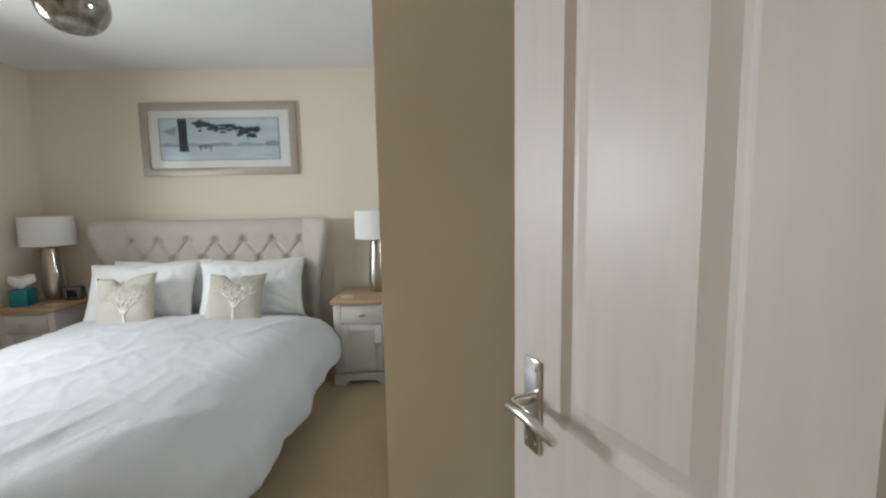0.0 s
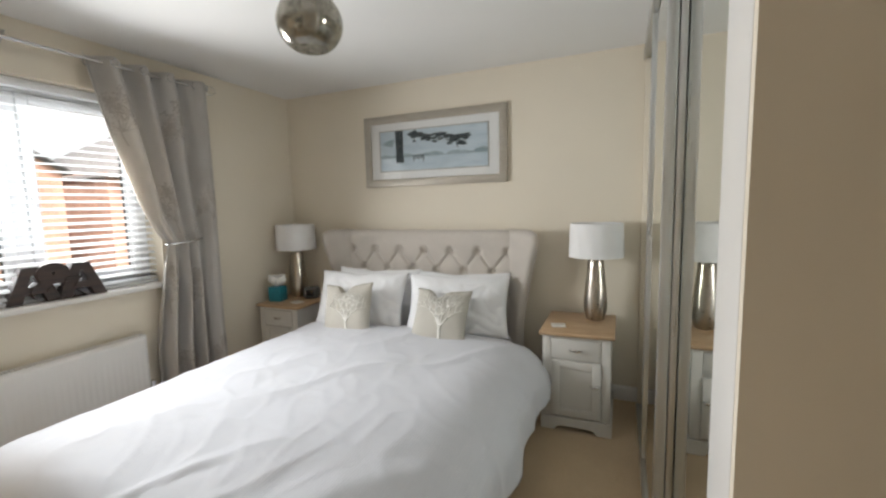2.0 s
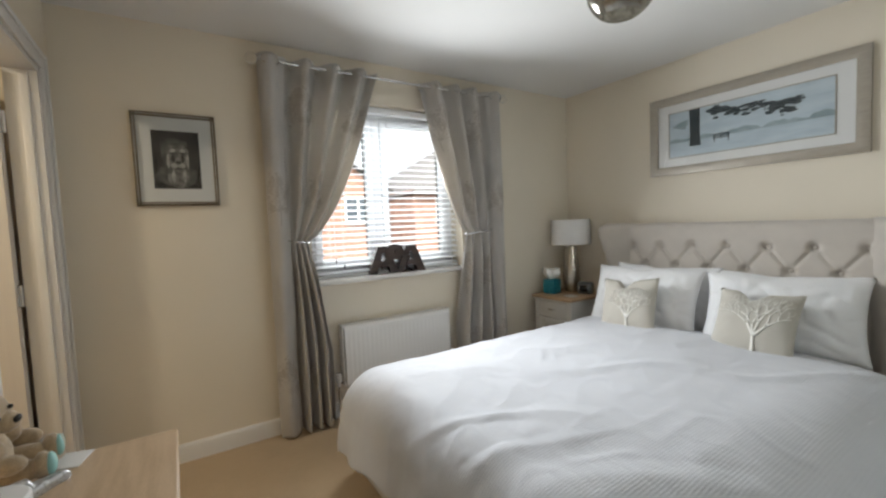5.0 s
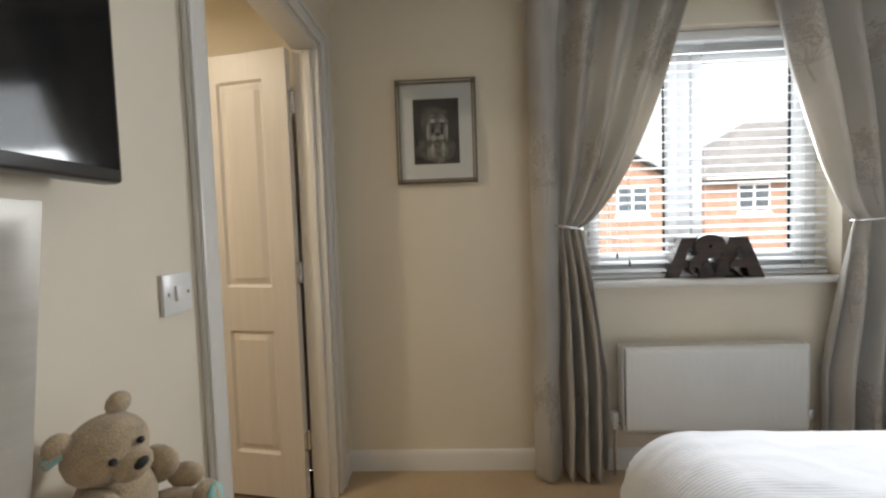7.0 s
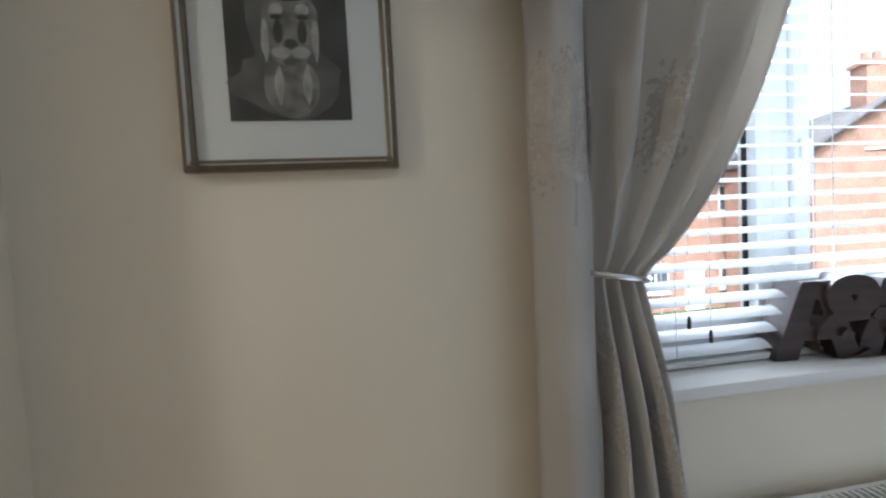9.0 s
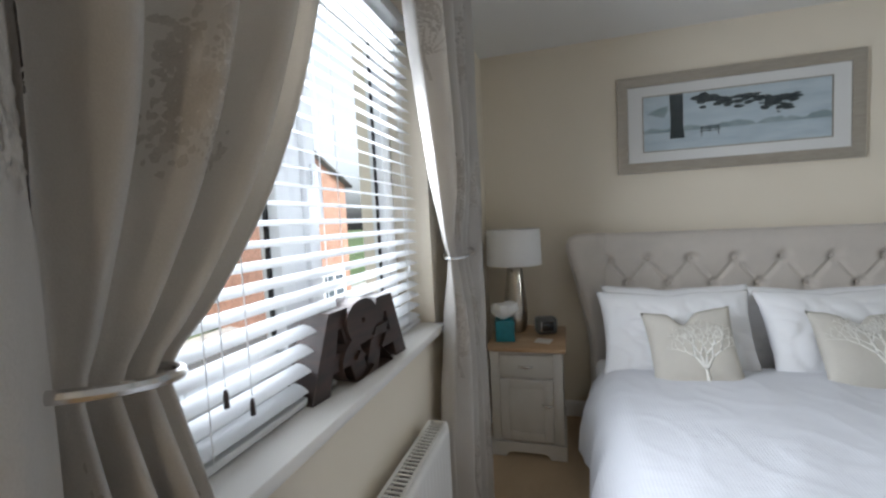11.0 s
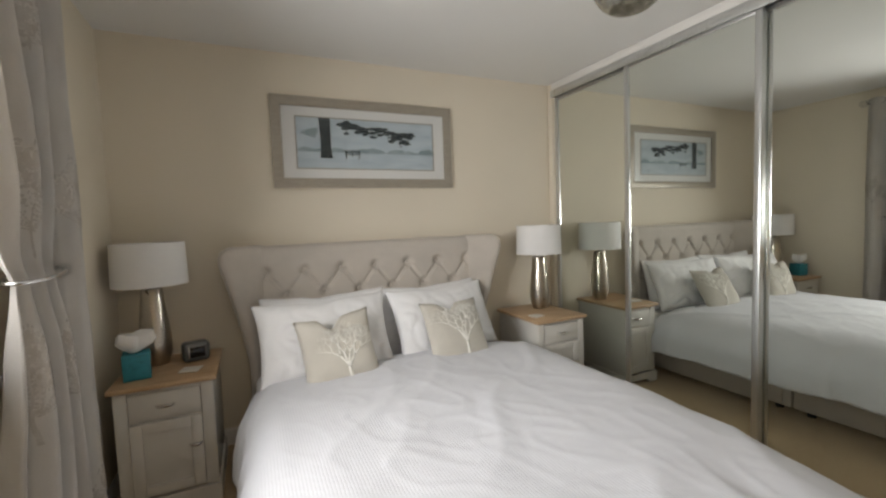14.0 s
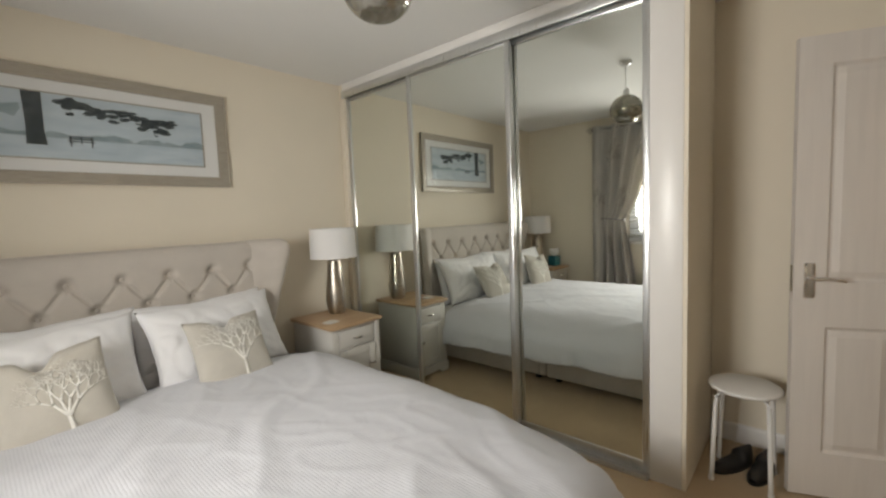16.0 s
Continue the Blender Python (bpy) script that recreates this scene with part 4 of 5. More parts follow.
def table_lamp():
    la = thing("table_lamp", None, "hammered nickel vase lamp with a white drum shade", "lamp", "bedside lamps")
    prof = [(0, 0.0), (0.052, 0.0), (0.060, 0.008), (0.072, 0.06), (0.076, 0.11), (0.072, 0.17), (0.062, 0.27), (0.053, 0.36), (0.049, 0.402), (0.046, 0.41), (0, 0.412)]
    part("body", lathe(prof, 40), HAMMER, la, "hammered nickel body")
    part("stem", lathe([(0, 0.410), (0.012, 0.411), (0.012, 0.44), (0.018, 0.442), (0.018, 0.49), (0, 0.492)], 16), CHROME, la)
    sh = part("shade", lathe([(0.168, 0.431), (0.174, 0.430), (0.168, 0.652), (0.165, 0.653), (0.171, 0.433), (0.168, 0.431)], 56), SHADE, la, "white drum shade")
    part("spider", rod([(-0.165, 0, 0.47), (0.165, 0, 0.47)], 0.002, 6), CHROME, sh)
    part("bulb", ball((0, 0, 0.53), 0.03, seg=14, squash=(1, 1, 1.3)), SHADE, la)
    return la


LAMP = table_lamp()
LAMP.matrix_world = pose(2.762, 2.795, FZ + 0.6355)
copy_thing(LAMP, pose(0.205, 2.785, FZ + 0.6355))


def card(name, x, y, z, turn, label):
    ob = part(name, box(-0.045, 0.045, -0.04, 0.04, 0, 0.007, 0.003), COASTER)
    ob.matrix_world = pose(x, y, z, 0, 0, turn)
    return tagged(ob, label, "coaster")


COASTER = material("pale_coaster", (0.70, 0.68, 0.64), 0.4, spots=0.05, scale=30)
card("coaster", 2.55, 2.56, FZ + 0.636, 12, "pale square coaster on the oak top")
card("coaster", 0.385, 2.56, FZ + 0.636, -14, "pale square coaster on the oak top")


def tissue_box():
    ti = thing("tissue_box", pose(0.160, 2.575, FZ + 0.636, 0, 0, 10), "teal cube tissue box with a white tissue", "tissue box")
    part("carton", box(-0.056, 0.056, -0.056, 0.056, 0, 0.125, 0.004), TEAL, ti)

    def leaf(u, v):
        a = 2 * math.pi * u
        r = 0.012 + 0.062 * math.sin(min(1, v * 1.25) * math.pi * 0.62) * (1 + 0.3 * math.sin(3 * a + 1) + 0.15 * math.sin(7 * a))
        return Vector((r * math.cos(a) * 0.95 - 0.008, r * math.sin(a) * 0.6, 0.122 + 0.095 * v + 0.014 * math.sin(2 * a) * v))
    bm = grid(40, 12, leaf)
    bmesh.ops.remove_doubles(bm, verts=bm.verts, dist=1e-5)
    bmesh.ops.holes_fill(bm, edges=bm.edges, sides=60)
    part("tissue", bm, TISSUE, ti, "white crumpled tissue")


tissue_box()


def alarm_clock():
    cl = thing("alarm_clock", pose(0.395, 2.74, FZ + 0.636, 0, 0, 16), "small dark digital alarm clock", "clock")
    part("case", box(-0.068, 0.062, -0.045, 0.045, 0, 0.105, 0.024, seg=4), CLOCKC, cl)
    part("screen", box(-0.036, 0.034, -0.0485, -0.0452, 0.026, 0.082, 0.002), SCREEN, cl, "dark display")
    part("trim_strip", box(-0.044, -0.0385, -0.0485, -0.0452, 0.024, 0.084, 0.002), CHROME, cl)


CLOCKC = material("dark_grey_clock_case", (0.11, 0.115, 0.115), 0.35, spots=0.05)
alarm_clock()


# ---- pictures ----
def mitred_frame(w, h, t, d, bm=None, lift=0.0):
    """A picture frame in the xz plane, centred, its front towards -y, face stepping in to the opening."""
    bm = bm or bmesh.new()
    prof = [(0, 0), (0, -d), (t * 0.25, -d - 0.004), (t * 0.8, -d + 0.002), (t, -d + 0.006), (t, 0)]
    rings = []
    for q, y in prof:
        rings.append([bm.verts.new((sx * (w / 2 - q), y, sz * (h / 2 - q))) for sx, sz in ((-1, -1), (1, -1), (1, 1), (-1, 1))])
    for a, b in zip(rings, rings[1:] + rings[:1]):
        for k in range(4):
            bm.faces.new((a[k], a[(k + 1) % 4], b[(k + 1) % 4], b[k]))
    return bm


SNOW = material("misty_snow_print", (0.62, 0.70, 0.74), 0.6, second=(0.50, 0.59, 0.64), scale=5, stretch=(1, 1, 4))
MISTP = material("misty_treeline_print", (0.30, 0.38, 0.41), 0.6, second=(0.42, 0.50, 0.53), scale=14)
TREEP = material("dark_tree_print", (0.030, 0.045, 0.050), 0.6, second=(0.07, 0.09, 0.095), scale=40)


def flat(points, y):
    bm = bmesh.new()
    bm.faces.new([bm.verts.new((x, y, z)) for x, z in points])
    return bm


def landscape():
    pi = thing("framed_landscape", pose(1.486, YN - 0.003, 1.816), "wide pewter-framed print of a misty snow park", "picture")
    w, h = 1.255, 0.585
    part("frame", mitred_frame(w, h, 0.062, 0.024), GREYMET, pi, "pewter moulded frame")
    part("mount", box(-w / 2 + 0.05, w / 2 - 0.05, -0.012, -0.002, -h / 2 + 0.05, h / 2 - 0.05), MOUNT, pi, "white mount")
    pw, ph = 0.955, 0.328
    pr = part("print", flat([(-pw / 2, -ph / 2), (pw / 2, -ph / 2), (pw / 2, ph / 2), (-pw / 2, ph / 2)], -0.0135), SNOW, pi, "pale blue snow scene")
    y = -0.0145
    rnd = random.Random(4)
    # far treeline
    up = [(-pw / 2 + pw * k / 40, -0.045 + 0.022 * rnd.random() + 0.012 * math.sin(k * 0.7)) for k in range(41)]
    part("treeline", flat([(-pw / 2, -0.058), (pw / 2, -0.058)] + up[::-1], y), MISTP, pr)
    # trunk
    x = -pw / 2 + 0.185
    part("trunk", flat([(x - 0.038, -0.098), (x + 0.040, -0.098), (x + 0.033, -0.02), (x + 0.034, ph / 2 - 0.001), (x - 0.040, ph / 2 - 0.001), (x - 0.034, 0.0)], y - 0.0006), TREEP, pr)
    bm = bmesh.new()
    for k in range(150):
        s = rnd.random()
        cx = x + 0.10 + s * 0.52
        cz = ph / 2 - 0.025 - abs(rnd.gauss(0, 0.030)) - 0.05 * s + 0.012 * math.sin(s * 14)
        r = 0.008 + 0.014 * rnd.random()
        n = 6
        vs = [bm.verts.new((cx + r * 1.6 * math.cos(2 * math.pi * q / n) * (0.6 + 0.6 * rnd.random()), y - 0.0006 - 0.000004 * k, min(ph / 2 - 0.001, cz + r * 0.6 * math.sin(2 * math.pi * q / n) * (0.6 + 0.6 * rnd.random())))) for q in range(n)]
        bm.faces.new(vs)
    part("foliage", bm, TREEP, pr)
    part("left_foliage", flat([(-pw / 2 + 0.02, 0.06), (x - 0.07, 0.03), (x - 0.045, 0.075), (x - 0.05, 0.10), (-pw / 2 + 0.07, 0.085)], y - 0.0005), MISTP, pr)
    bm = bmesh.new()
    bx, bz = x + 0.175, -0.082
    for a, b, c, d in ((-0.05, 0.05, 0.022, 0.028), (-0.05, 0.05, 0.034, 0.039), (-0.055, 0.055, 0.010, 0.015), (-0.046, -0.041, -0.016, 0.040), (0.041, 0.046, -0.016, 0.040), (-0.003, 0.002, 0.0, 0.038)):
        bm.faces.new([bm.verts.new(p) for p in ((bx + a, y - 0.002, bz + c), (bx + b, y - 0.002, bz + c), (bx + b, y - 0.002, bz + d), (bx + a, y - 0.002, bz + d))])
    part("bench", bm, TREEP, pr)
    bm = bmesh.new()
    for s, a, b, c, d in ((1, -pw / 2 - 0.006, pw / 2 + 0.006, -ph / 2 - 0.006, -ph / 2), (1, -pw / 2 - 0.006, pw / 2 + 0.006, ph / 2, ph / 2 + 0.006), (1, -pw / 2 - 0.006, -pw / 2, -ph / 2, ph / 2), (1, pw / 2, pw / 2 + 0.006, -ph / 2, ph / 2)):
        box(a, b, -0.016, -0.012, c, d, 0, bm)
    part("slip", bm, GREYMET, pi, "thin grey inner slip")
    part("glass", flat([(-w / 2 + 0.055, -h / 2 + 0.055), (w / 2 - 0.055, -h / 2 + 0.055), (w / 2 - 0.055, h / 2 - 0.055), (-w / 2 + 0.055, h / 2 - 0.055)], -0.020), GLASSP, pi).visible_shadow = False


GLASSP = bpy.data.materials.new("glazing")
GLASSP.use_nodes = True
_n, _l = GLASSP.node_tree.nodes, GLASSP.node_tree.links
_t, _g, _m, _f = _n.new("ShaderNodeBsdfTransparent"), _n.new("ShaderNodeBsdfGlossy"), _n.new("ShaderNodeMixShader"), _n.new("ShaderNodeFresnel")
_g.inputs["Roughness"].default_value = 0.03
_f.inputs["IOR"].default_value = 1.45
_l.new(_f.outputs[0], _m.inputs[0])
_l.new(_t.outputs[0], _m.inputs[1])
_l.new(_g.outputs[0], _m.inputs[2])
_l.new(_m.outputs[0], _n["Material Output"].inputs["Surface"])
landscape()

CHAR = material("charcoal_print", (0.085, 0.080, 0.072), 0.7, second=(0.035, 0.033, 0.030), scale=16)
CHARL = material("grey_print_tone", (0.33, 0.315, 0.29), 0.7, second=(0.14, 0.132, 0.12), scale=34)
PRINTM = material("mid_grey_print_tone", (0.18, 0.17, 0.155), 0.7, second=(0.10, 0.095, 0.088), scale=24)
PRINTL = material("pale_grey_print_tone", (0.60, 0.58, 0.53), 0.7, second=(0.34, 0.325, 0.30), scale=40)
BRONZE = material("bronze_beaded_frame", (0.19, 0.15, 0.10), 0.4, 0.4, spots=0.08, scale=40)


def lion_picture():
    pi = thing("framed_animal_print", pose(XW + 0.003, -0.215, 1.64, 0, 0, 90), "bronze-framed charcoal print of a big cat", "picture")
    w, h = 0.395, 0.505
    part("frame", mitred_frame(w, h, 0.022, 0.020), BRONZE, pi, "narrow bronze frame")
    part("frame_bead", mitred_frame(w - 0.018, h - 0.018, 0.006, 0.026), CHROME, pi, "thin silver bead")
    part("mount", box(-w / 2 + 0.018, w / 2 - 0.018, -0.010, -0.002, -h / 2 + 0.018, h / 2 - 0.018), MOUNT, pi, "white mount")
    a, b = 0.112, 0.158
    pr = part("print", flat([(-a, -b), (a, -b), (a, b), (-a, b)], -0.0115), CHAR, pi, "dark charcoal drawing")

    def blob(cx, cz, rx, rz, y, mat, name, n=18, rough=0.12, seed=1):
        rnd = random.Random(seed)
        part(name, flat([(cx + rx * math.cos(2 * math.pi * k / n) * (1 + rough * (rnd.random() - 0.5)), cz + rz * math.sin(2 * math.pi * k / n) * (1 + rough * (rnd.random() - 0.5))) for k in range(n)], y), mat, pr)
    # ground tone, neck and mane, then the face with its pale brows, cheeks and chin
    blob(0.0, -0.085, 0.100, 0.068, -0.0118, PRINTM, "ground_shape", seed=21, rough=0.3)
    blob(0.004, -0.095, 0.052, 0.058, -0.0120, CHARL, "neck_shape", seed=3)
    blob(-0.012, 0.03, 0.062, 0.094, -0.0122, PRINTM, "mane_shape", seed=2)
    blob(0.006, 0.022, 0.054, 0.078, -0.0124, CHARL, "head_shape", seed=13)
    for s in (-1, 1):
        blob(0.006 + s * 0.036, 0.092, 0.014, 0.013, -0.0126, PRINTM, "ear_shape", seed=5)
        blob(0.006 + s * 0.024, 0.050, 0.013, 0.011, -0.0127, PRINTL, "brow_shape", seed=14)
        blob(0.006 + s * 0.024, 0.036, 0.011, 0.006, -0.0129, CHAR, "eye_shape", seed=4)
        blob(0.006 + s * 0.022, 0.008, 0.009, 0.022, -0.0127, CHAR, "cheek_stripe", seed=6)
        blob(0.006 + s * 0.046, -0.006, 0.007, 0.040, -0.0127, PRINTL, "ruff_shape", seed=7, rough=0.4)
        blob(0.006 + s * 0.018, -0.030, 0.018, 0.011, -0.0128, PRINTL, "muzzle_shape", seed=11)
        blob(0.006 + s * 0.026, -0.092, 0.008, 0.034, -0.0127, PRINTL, "chest_stripe", seed=15, rough=0.4)
    blob(0.006, 0.010, 0.012, 0.034, -0.0126, CHARL, "nose_bridge", seed=16)
    blob(0.006, -0.014, 0.013, 0.009, -0.0130, CHAR, "nose_shape", seed=8)
    blob(0.006, -0.048, 0.016, 0.007, -0.0130, PRINTM, "chin_shape", seed=17)
    for z in (0.068, 0.080, 0.091):
        blob(0.006, z, 0.024, 0.0032, -0.0128, CHAR, "brow_stripe", seed=9)
    part("glass", flat([(-w / 2 + 0.02, -h / 2 + 0.02), (w / 2 - 0.02, -h / 2 + 0.02), (w / 2 - 0.02, h / 2 - 0.02), (-w / 2 + 0.02, h / 2 - 0.02)], -0.016), GLASSP, pi).visible_shadow = False


lion_picture()


# ---- pendant ----
def pendant():
    pe = thing("pendant_light", pose(1.862, 1.12, 0), "smoked mercury-glass globe pendant on a white flex", "pendant light")
    part("ceiling_rose", lathe([(0, H), (0.045, H), (0.045, H - 0.018), (0.03, H - 0.028), (0, H - 0.03)], 28), PLASTIC, pe, "white ceiling rose")
    part("flex", rod([(0, 0, H - 0.028), (0, 0, 2.16)], 0.0035, 8), PLASTIC, pe)
    part("lamp_holder", lathe([(0, 2.175), (0.020, 2.175), (0.022, 2.13), (0.026, 2.125), (0.026, 2.085), (0, 2.084)], 20), PLASTIC, pe, "white lamp holder")
    part("bulb", ball((0, 0, 2.04), 0.028, seg=16, squash=(1, 1, 1.3)), SHADE, pe)
    prof, c, r = [], 2.026, 0.117
    for k in range(21):
        a = radians(80 - k * (80 + 57) / 20)
        prof.append((r * math.cos(a), c + r * 0.92 * math.sin(a)))
    inner = [(q - 0.003 if q > 0.01 else q, z) for q, z in prof[::-1]]
    part("globe", lathe(prof + inner + prof[:1], 48), MERC2, pe, "smoked mottled glass globe, open below", angle=60)


MERC2 = bpy.data.materials.new("smoked_mercury_glass_shell")
MERC2.use_nodes = True
_n, _l = MERC2.node_tree.nodes, MERC2.node_tree.links
_b = _n["Principled BSDF"]
_b.inputs["Base Color"].default_value = (0.52, 0.50, 0.45, 1)
_b.inputs["Metallic"].default_value, _b.inputs["Roughness"].default_value = 0.75, 0.12
_x, _c, _m, _v, _r = _n.new("ShaderNodeBsdfTransparent"), _n.new("ShaderNodeTexCoord"), _n.new("ShaderNodeMixShader"), _n.new("ShaderNodeTexVoronoi"), _n.new("ShaderNodeMapRange")
_x.inputs["Color"].default_value = (0.78, 0.76, 0.71, 1)
_v.inputs["Scale"].default_value = 42
_l.new(_c.outputs["Object"], _v.inputs["Vector"])
_l.new(_v.outputs["Distance"], _r.inputs["Value"])
_r.inputs["From Min"].default_value, _r.inputs["From Max"].default_value = 0.1, 0.7
_r.inputs["To Min"].default_value, _r.inputs["To Max"].default_value = 0.25, 0.62
_l.new(_r.outputs["Result"], _m.inputs[0])
_l.new(_x.outputs[0], _m.inputs[1])
_l.new(_b.outputs[0], _m.inputs[2])
_l.new(_m.outputs[0], _n["Material Output"].inputs["Surface"])
pendant()


# ---- doors ----
def panel_door(name, w, label, category="door"):
    """A moulded four-panel door: hinge edge at x=0, leaf along +x, both faces panelled, y from 0 to 0.036."""
    do = thing(name, None, label, category)
    h, t = 2.035, 0.036
    st, mid = 0.118, 0.095
    pw = (w - 2 * st - mid) / 2
    cols = [(st, st + pw), (st + pw + mid, w - st)]
    rows = [(0.205, 0.785), (0.985, 1.915)]

    def depth(x, z):
        for a, b in cols:
            for c, d in rows:
                e = min(x - a, b - x, z - c, d - z)
                if e > 0:
                    if e < 0.012:
                        return 0.010 * e / 0.012
                    if e < 0.020:
                        return 0.010
                    if e < 0.045:
                        return 0.010 - 0.008 * (e - 0.020) / 0.025
                    return 0.002
        return 0.0
    xs, zs = {0.0, w}, {0.0, h}
    for a, b in cols:
        xs |= {a, b, a + 0.012, b - 0.012, a + 0.02, b - 0.02, a + 0.045, b - 0.045}
    for c, d in rows:
        zs |= {c, d, c + 0.012, d - 0.012, c + 0.02, d - 0.02, c + 0.045, d - 0.045}
    xs, zs = sorted(xs), sorted(zs)
    bm = bmesh.new()
    faces = []
    for s in (0, 1):
        faces.append([[bm.verts.new((x, (t - depth(x, z)) if s else depth(x, z), z)) for z in zs] for x in xs])
        g = faces[-1]
        for i in range(len(xs) - 1):
            for j in range(len(zs) - 1):
                bm.faces.new((g[i][j], g[i + 1][j], g[i + 1][j + 1], g[i][j + 1]))
    a, b = faces
    for i in range(len(xs) - 1):
        bm.faces.new((a[i][0], a[i + 1][0], b[i + 1][0], b[i][0]))
        bm.faces.new((a[i][-1], a[i + 1][-1], b[i + 1][-1], b[i][-1]))
    for j in range(len(zs) - 1):
        bm.faces.new((a[0][j], a[0][j + 1], b[0][j + 1], b[0][j]))
        bm.faces.new((a[-1][j], a[-1][j + 1], b[-1][j + 1], b[-1][j]))
    part("leaf", bm, DOORP, do, angle=12)
    for s, y in ((-1, 0.0), (1, t)):
        lo, hi = sorted((y, y + s * 0.006))
        plate = part("handle_plate", box(w - 0.075, w - 0.035, lo, hi, 0.915, 1.070, 0.002), CHROME, do, "chrome lever handle plate")
        zc = 1.005
        part("lever", rod([(w - 0.055, y + s * 0.004, zc), (w - 0.055, y + s * 0.040, zc), (w - 0.062, y + s * 0.050, zc), (w - 0.10, y + s * 0.052, zc + 0.002), (w - 0.155, y + s * 0.050, zc - 0.006), (w - 0.165, y + s * 0.047, zc - 0.010)], [0.010, 0.009, 0.009, 0.0085, 0.0075, 0.006], 12), CHROME, plate)
        for z in (0.93, 1.055):
            for x in (w - 0.067, w - 0.043):
                part("screw", ball((x, y + s * 0.006, z), 0.0035, seg=8, squash=(1, 0.4, 1)), CHROME, plate)
    part("latch_plate", box(w - 0.0005, w + 0.0015, 0.006, 0.030, 0.94, 1.06, 0.0005), CHROME, do)
    for z in (0.22, 1.0, 1.76):
        hg = part("hinge", rod([(-0.004, -0.005, z), (-0.004, -0.005, z + 0.095)], 0.0065, 10), CHROME, do, "steel butt hinge")
        part("hinge_leaf", box(-0.0015, -0.0004, 0.0, 0.028, z, z + 0.095), CHROME, hg)
    return do


d1 = panel_door("door_1", 0.82, "white four-panel bedroom door standing open")
d1.matrix_world = pose(3.668, -0.648, FZ + 0.012, 0, 0, 112.2)
d2 = panel_door("door_2", 0.80, "white four-panel en-suite door standing open")
d2.matrix_world = pose(0.232, -0.845, FZ + 0.012, 0, 0, -99.5)
for d in (d1, d2):
    tagged(d, kind="structure")


# ---- television, dressing table ----
def television():
    tv = thing("television", pose(1.945, YS, 0), "black flat-screen television on the wall", "television")
    part("casing", box(-0.50, 0.50, 0.045, 0.080, 1.25, 1.82, 0.008), BLACK, tv)
    part("screen", box(-0.488, 0.488, 0.0802, 0.083, 1.272, 1.808), SCREEN, tv, "glossy black screen")
    part("rear_housing", box(-0.30, 0.30, 0.02, 0.0448, 1.33, 1.66, 0.008), BLACK, tv)
    part("wall_bracket", box(-0.12, 0.12, 0.001, 0.0195, 1.42, 1.58, 0.002), BLACK, tv)
    part("logo_bar", box(-0.03, 0.03, 0.0805, 0.082, 1.257, 1.264), CHROME, tv)


television()

TX0, TX1, TY0, TY1, TZ = 1.44, 2.42, -0.70, -0.285, 0.70


def dressing_table():
    ta = thing("dressing_table", None, "cream dressing table with a light oak top", "table")
    part("tabletop", box(TX0, TX1, TY0, TY1, TZ - 0.024, TZ, 0.007, seg=3), PINEW, ta, "light oak top")
    part("apron", box(TX0 + 0.03, TX1 - 0.03, TY0 + 0.02, TY1 - 0.03, TZ - 0.15, TZ - 0.0245, 0.002), NSPAINT, ta)
    for a, b in ((TX0 + 0.06, 1.955), (1.985, TX1 - 0.06)):
        dr = part("drawer", box(a, b, TY1 - 0.0298, TY1 - 0.018, TZ - 0.135, TZ - 0.04, 0.003), NSPAINT, ta)
        part("knob", moved(bar_handle((a + b) / 2, 0, TZ - 0.088, 0.07), pose(0, TY1 - 0.018, 0) @ Matrix.Diagonal((1, -1, 1, 1))), CHROME, dr)
    for x in (TX0 + 0.055, TX1 - 0.055):
        for y in (TY0 + 0.045, TY1 - 0.055):
            part("leg", lathe([(0, 0), (0.017, 0), (0.020, 0.01), (0.030, TZ - 0.22 - FZ), (0.032, TZ - 0.15 - FZ), (0, TZ - 0.15 - FZ)], 16, centre=(x, y, FZ)), NSPAINT, ta)


dressing_table()


SILVERF = material("silver_grey_frame", (0.50, 0.475, 0.43), 0.4, 0.2, spots=0.04, scale=12, stretch=(1, 1, 5), bump=0.04, bump_scale=80)


def table_mirror():
    mi = thing("dressing_mirror", pose(1.932, -0.700, TZ + 0.012, -7), "silver-framed rectangular mirror leaning on the dressing table", "mirror")
    w, h = 0.66, 0.508
    part("frame", moved(mitred_frame(w, h, 0.055, 0.022), pose(0, 0, h / 2, 0, 0, 180)), SILVERF, mi, "wide silver-grey frame")
    part("backboard", box(-w / 2 + 0.01, w / 2 - 0.01, -0.006, -0.0005, 0.01, h - 0.01), GLOSS, mi)
    part("bead", moved(mitred_frame(w - 0.104, h - 0.104, 0.006, 0.014), pose(0, 0, h / 2, 0, 0, 180)), GREYMET, mi, "thin pewter inner bead")
    part("glass", box(-w / 2 + 0.056, w / 2 - 0.056, 0.004, 0.008, 0.056, h - 0.056), MIRR, mi, "mirror glass")
    for x in (-0.2, 0.2):
        part("foot", rod([(x, -0.010, 0.22), (x, -0.012, -0.006)], 0.005, 8), GLOSS, mi)
    part("base_bar", box(-w / 2 + 0.05, w / 2 - 0.05, -0.004, 0.012, -0.010, -0.0005, 0.002), GLOSS, mi)


table_mirror()


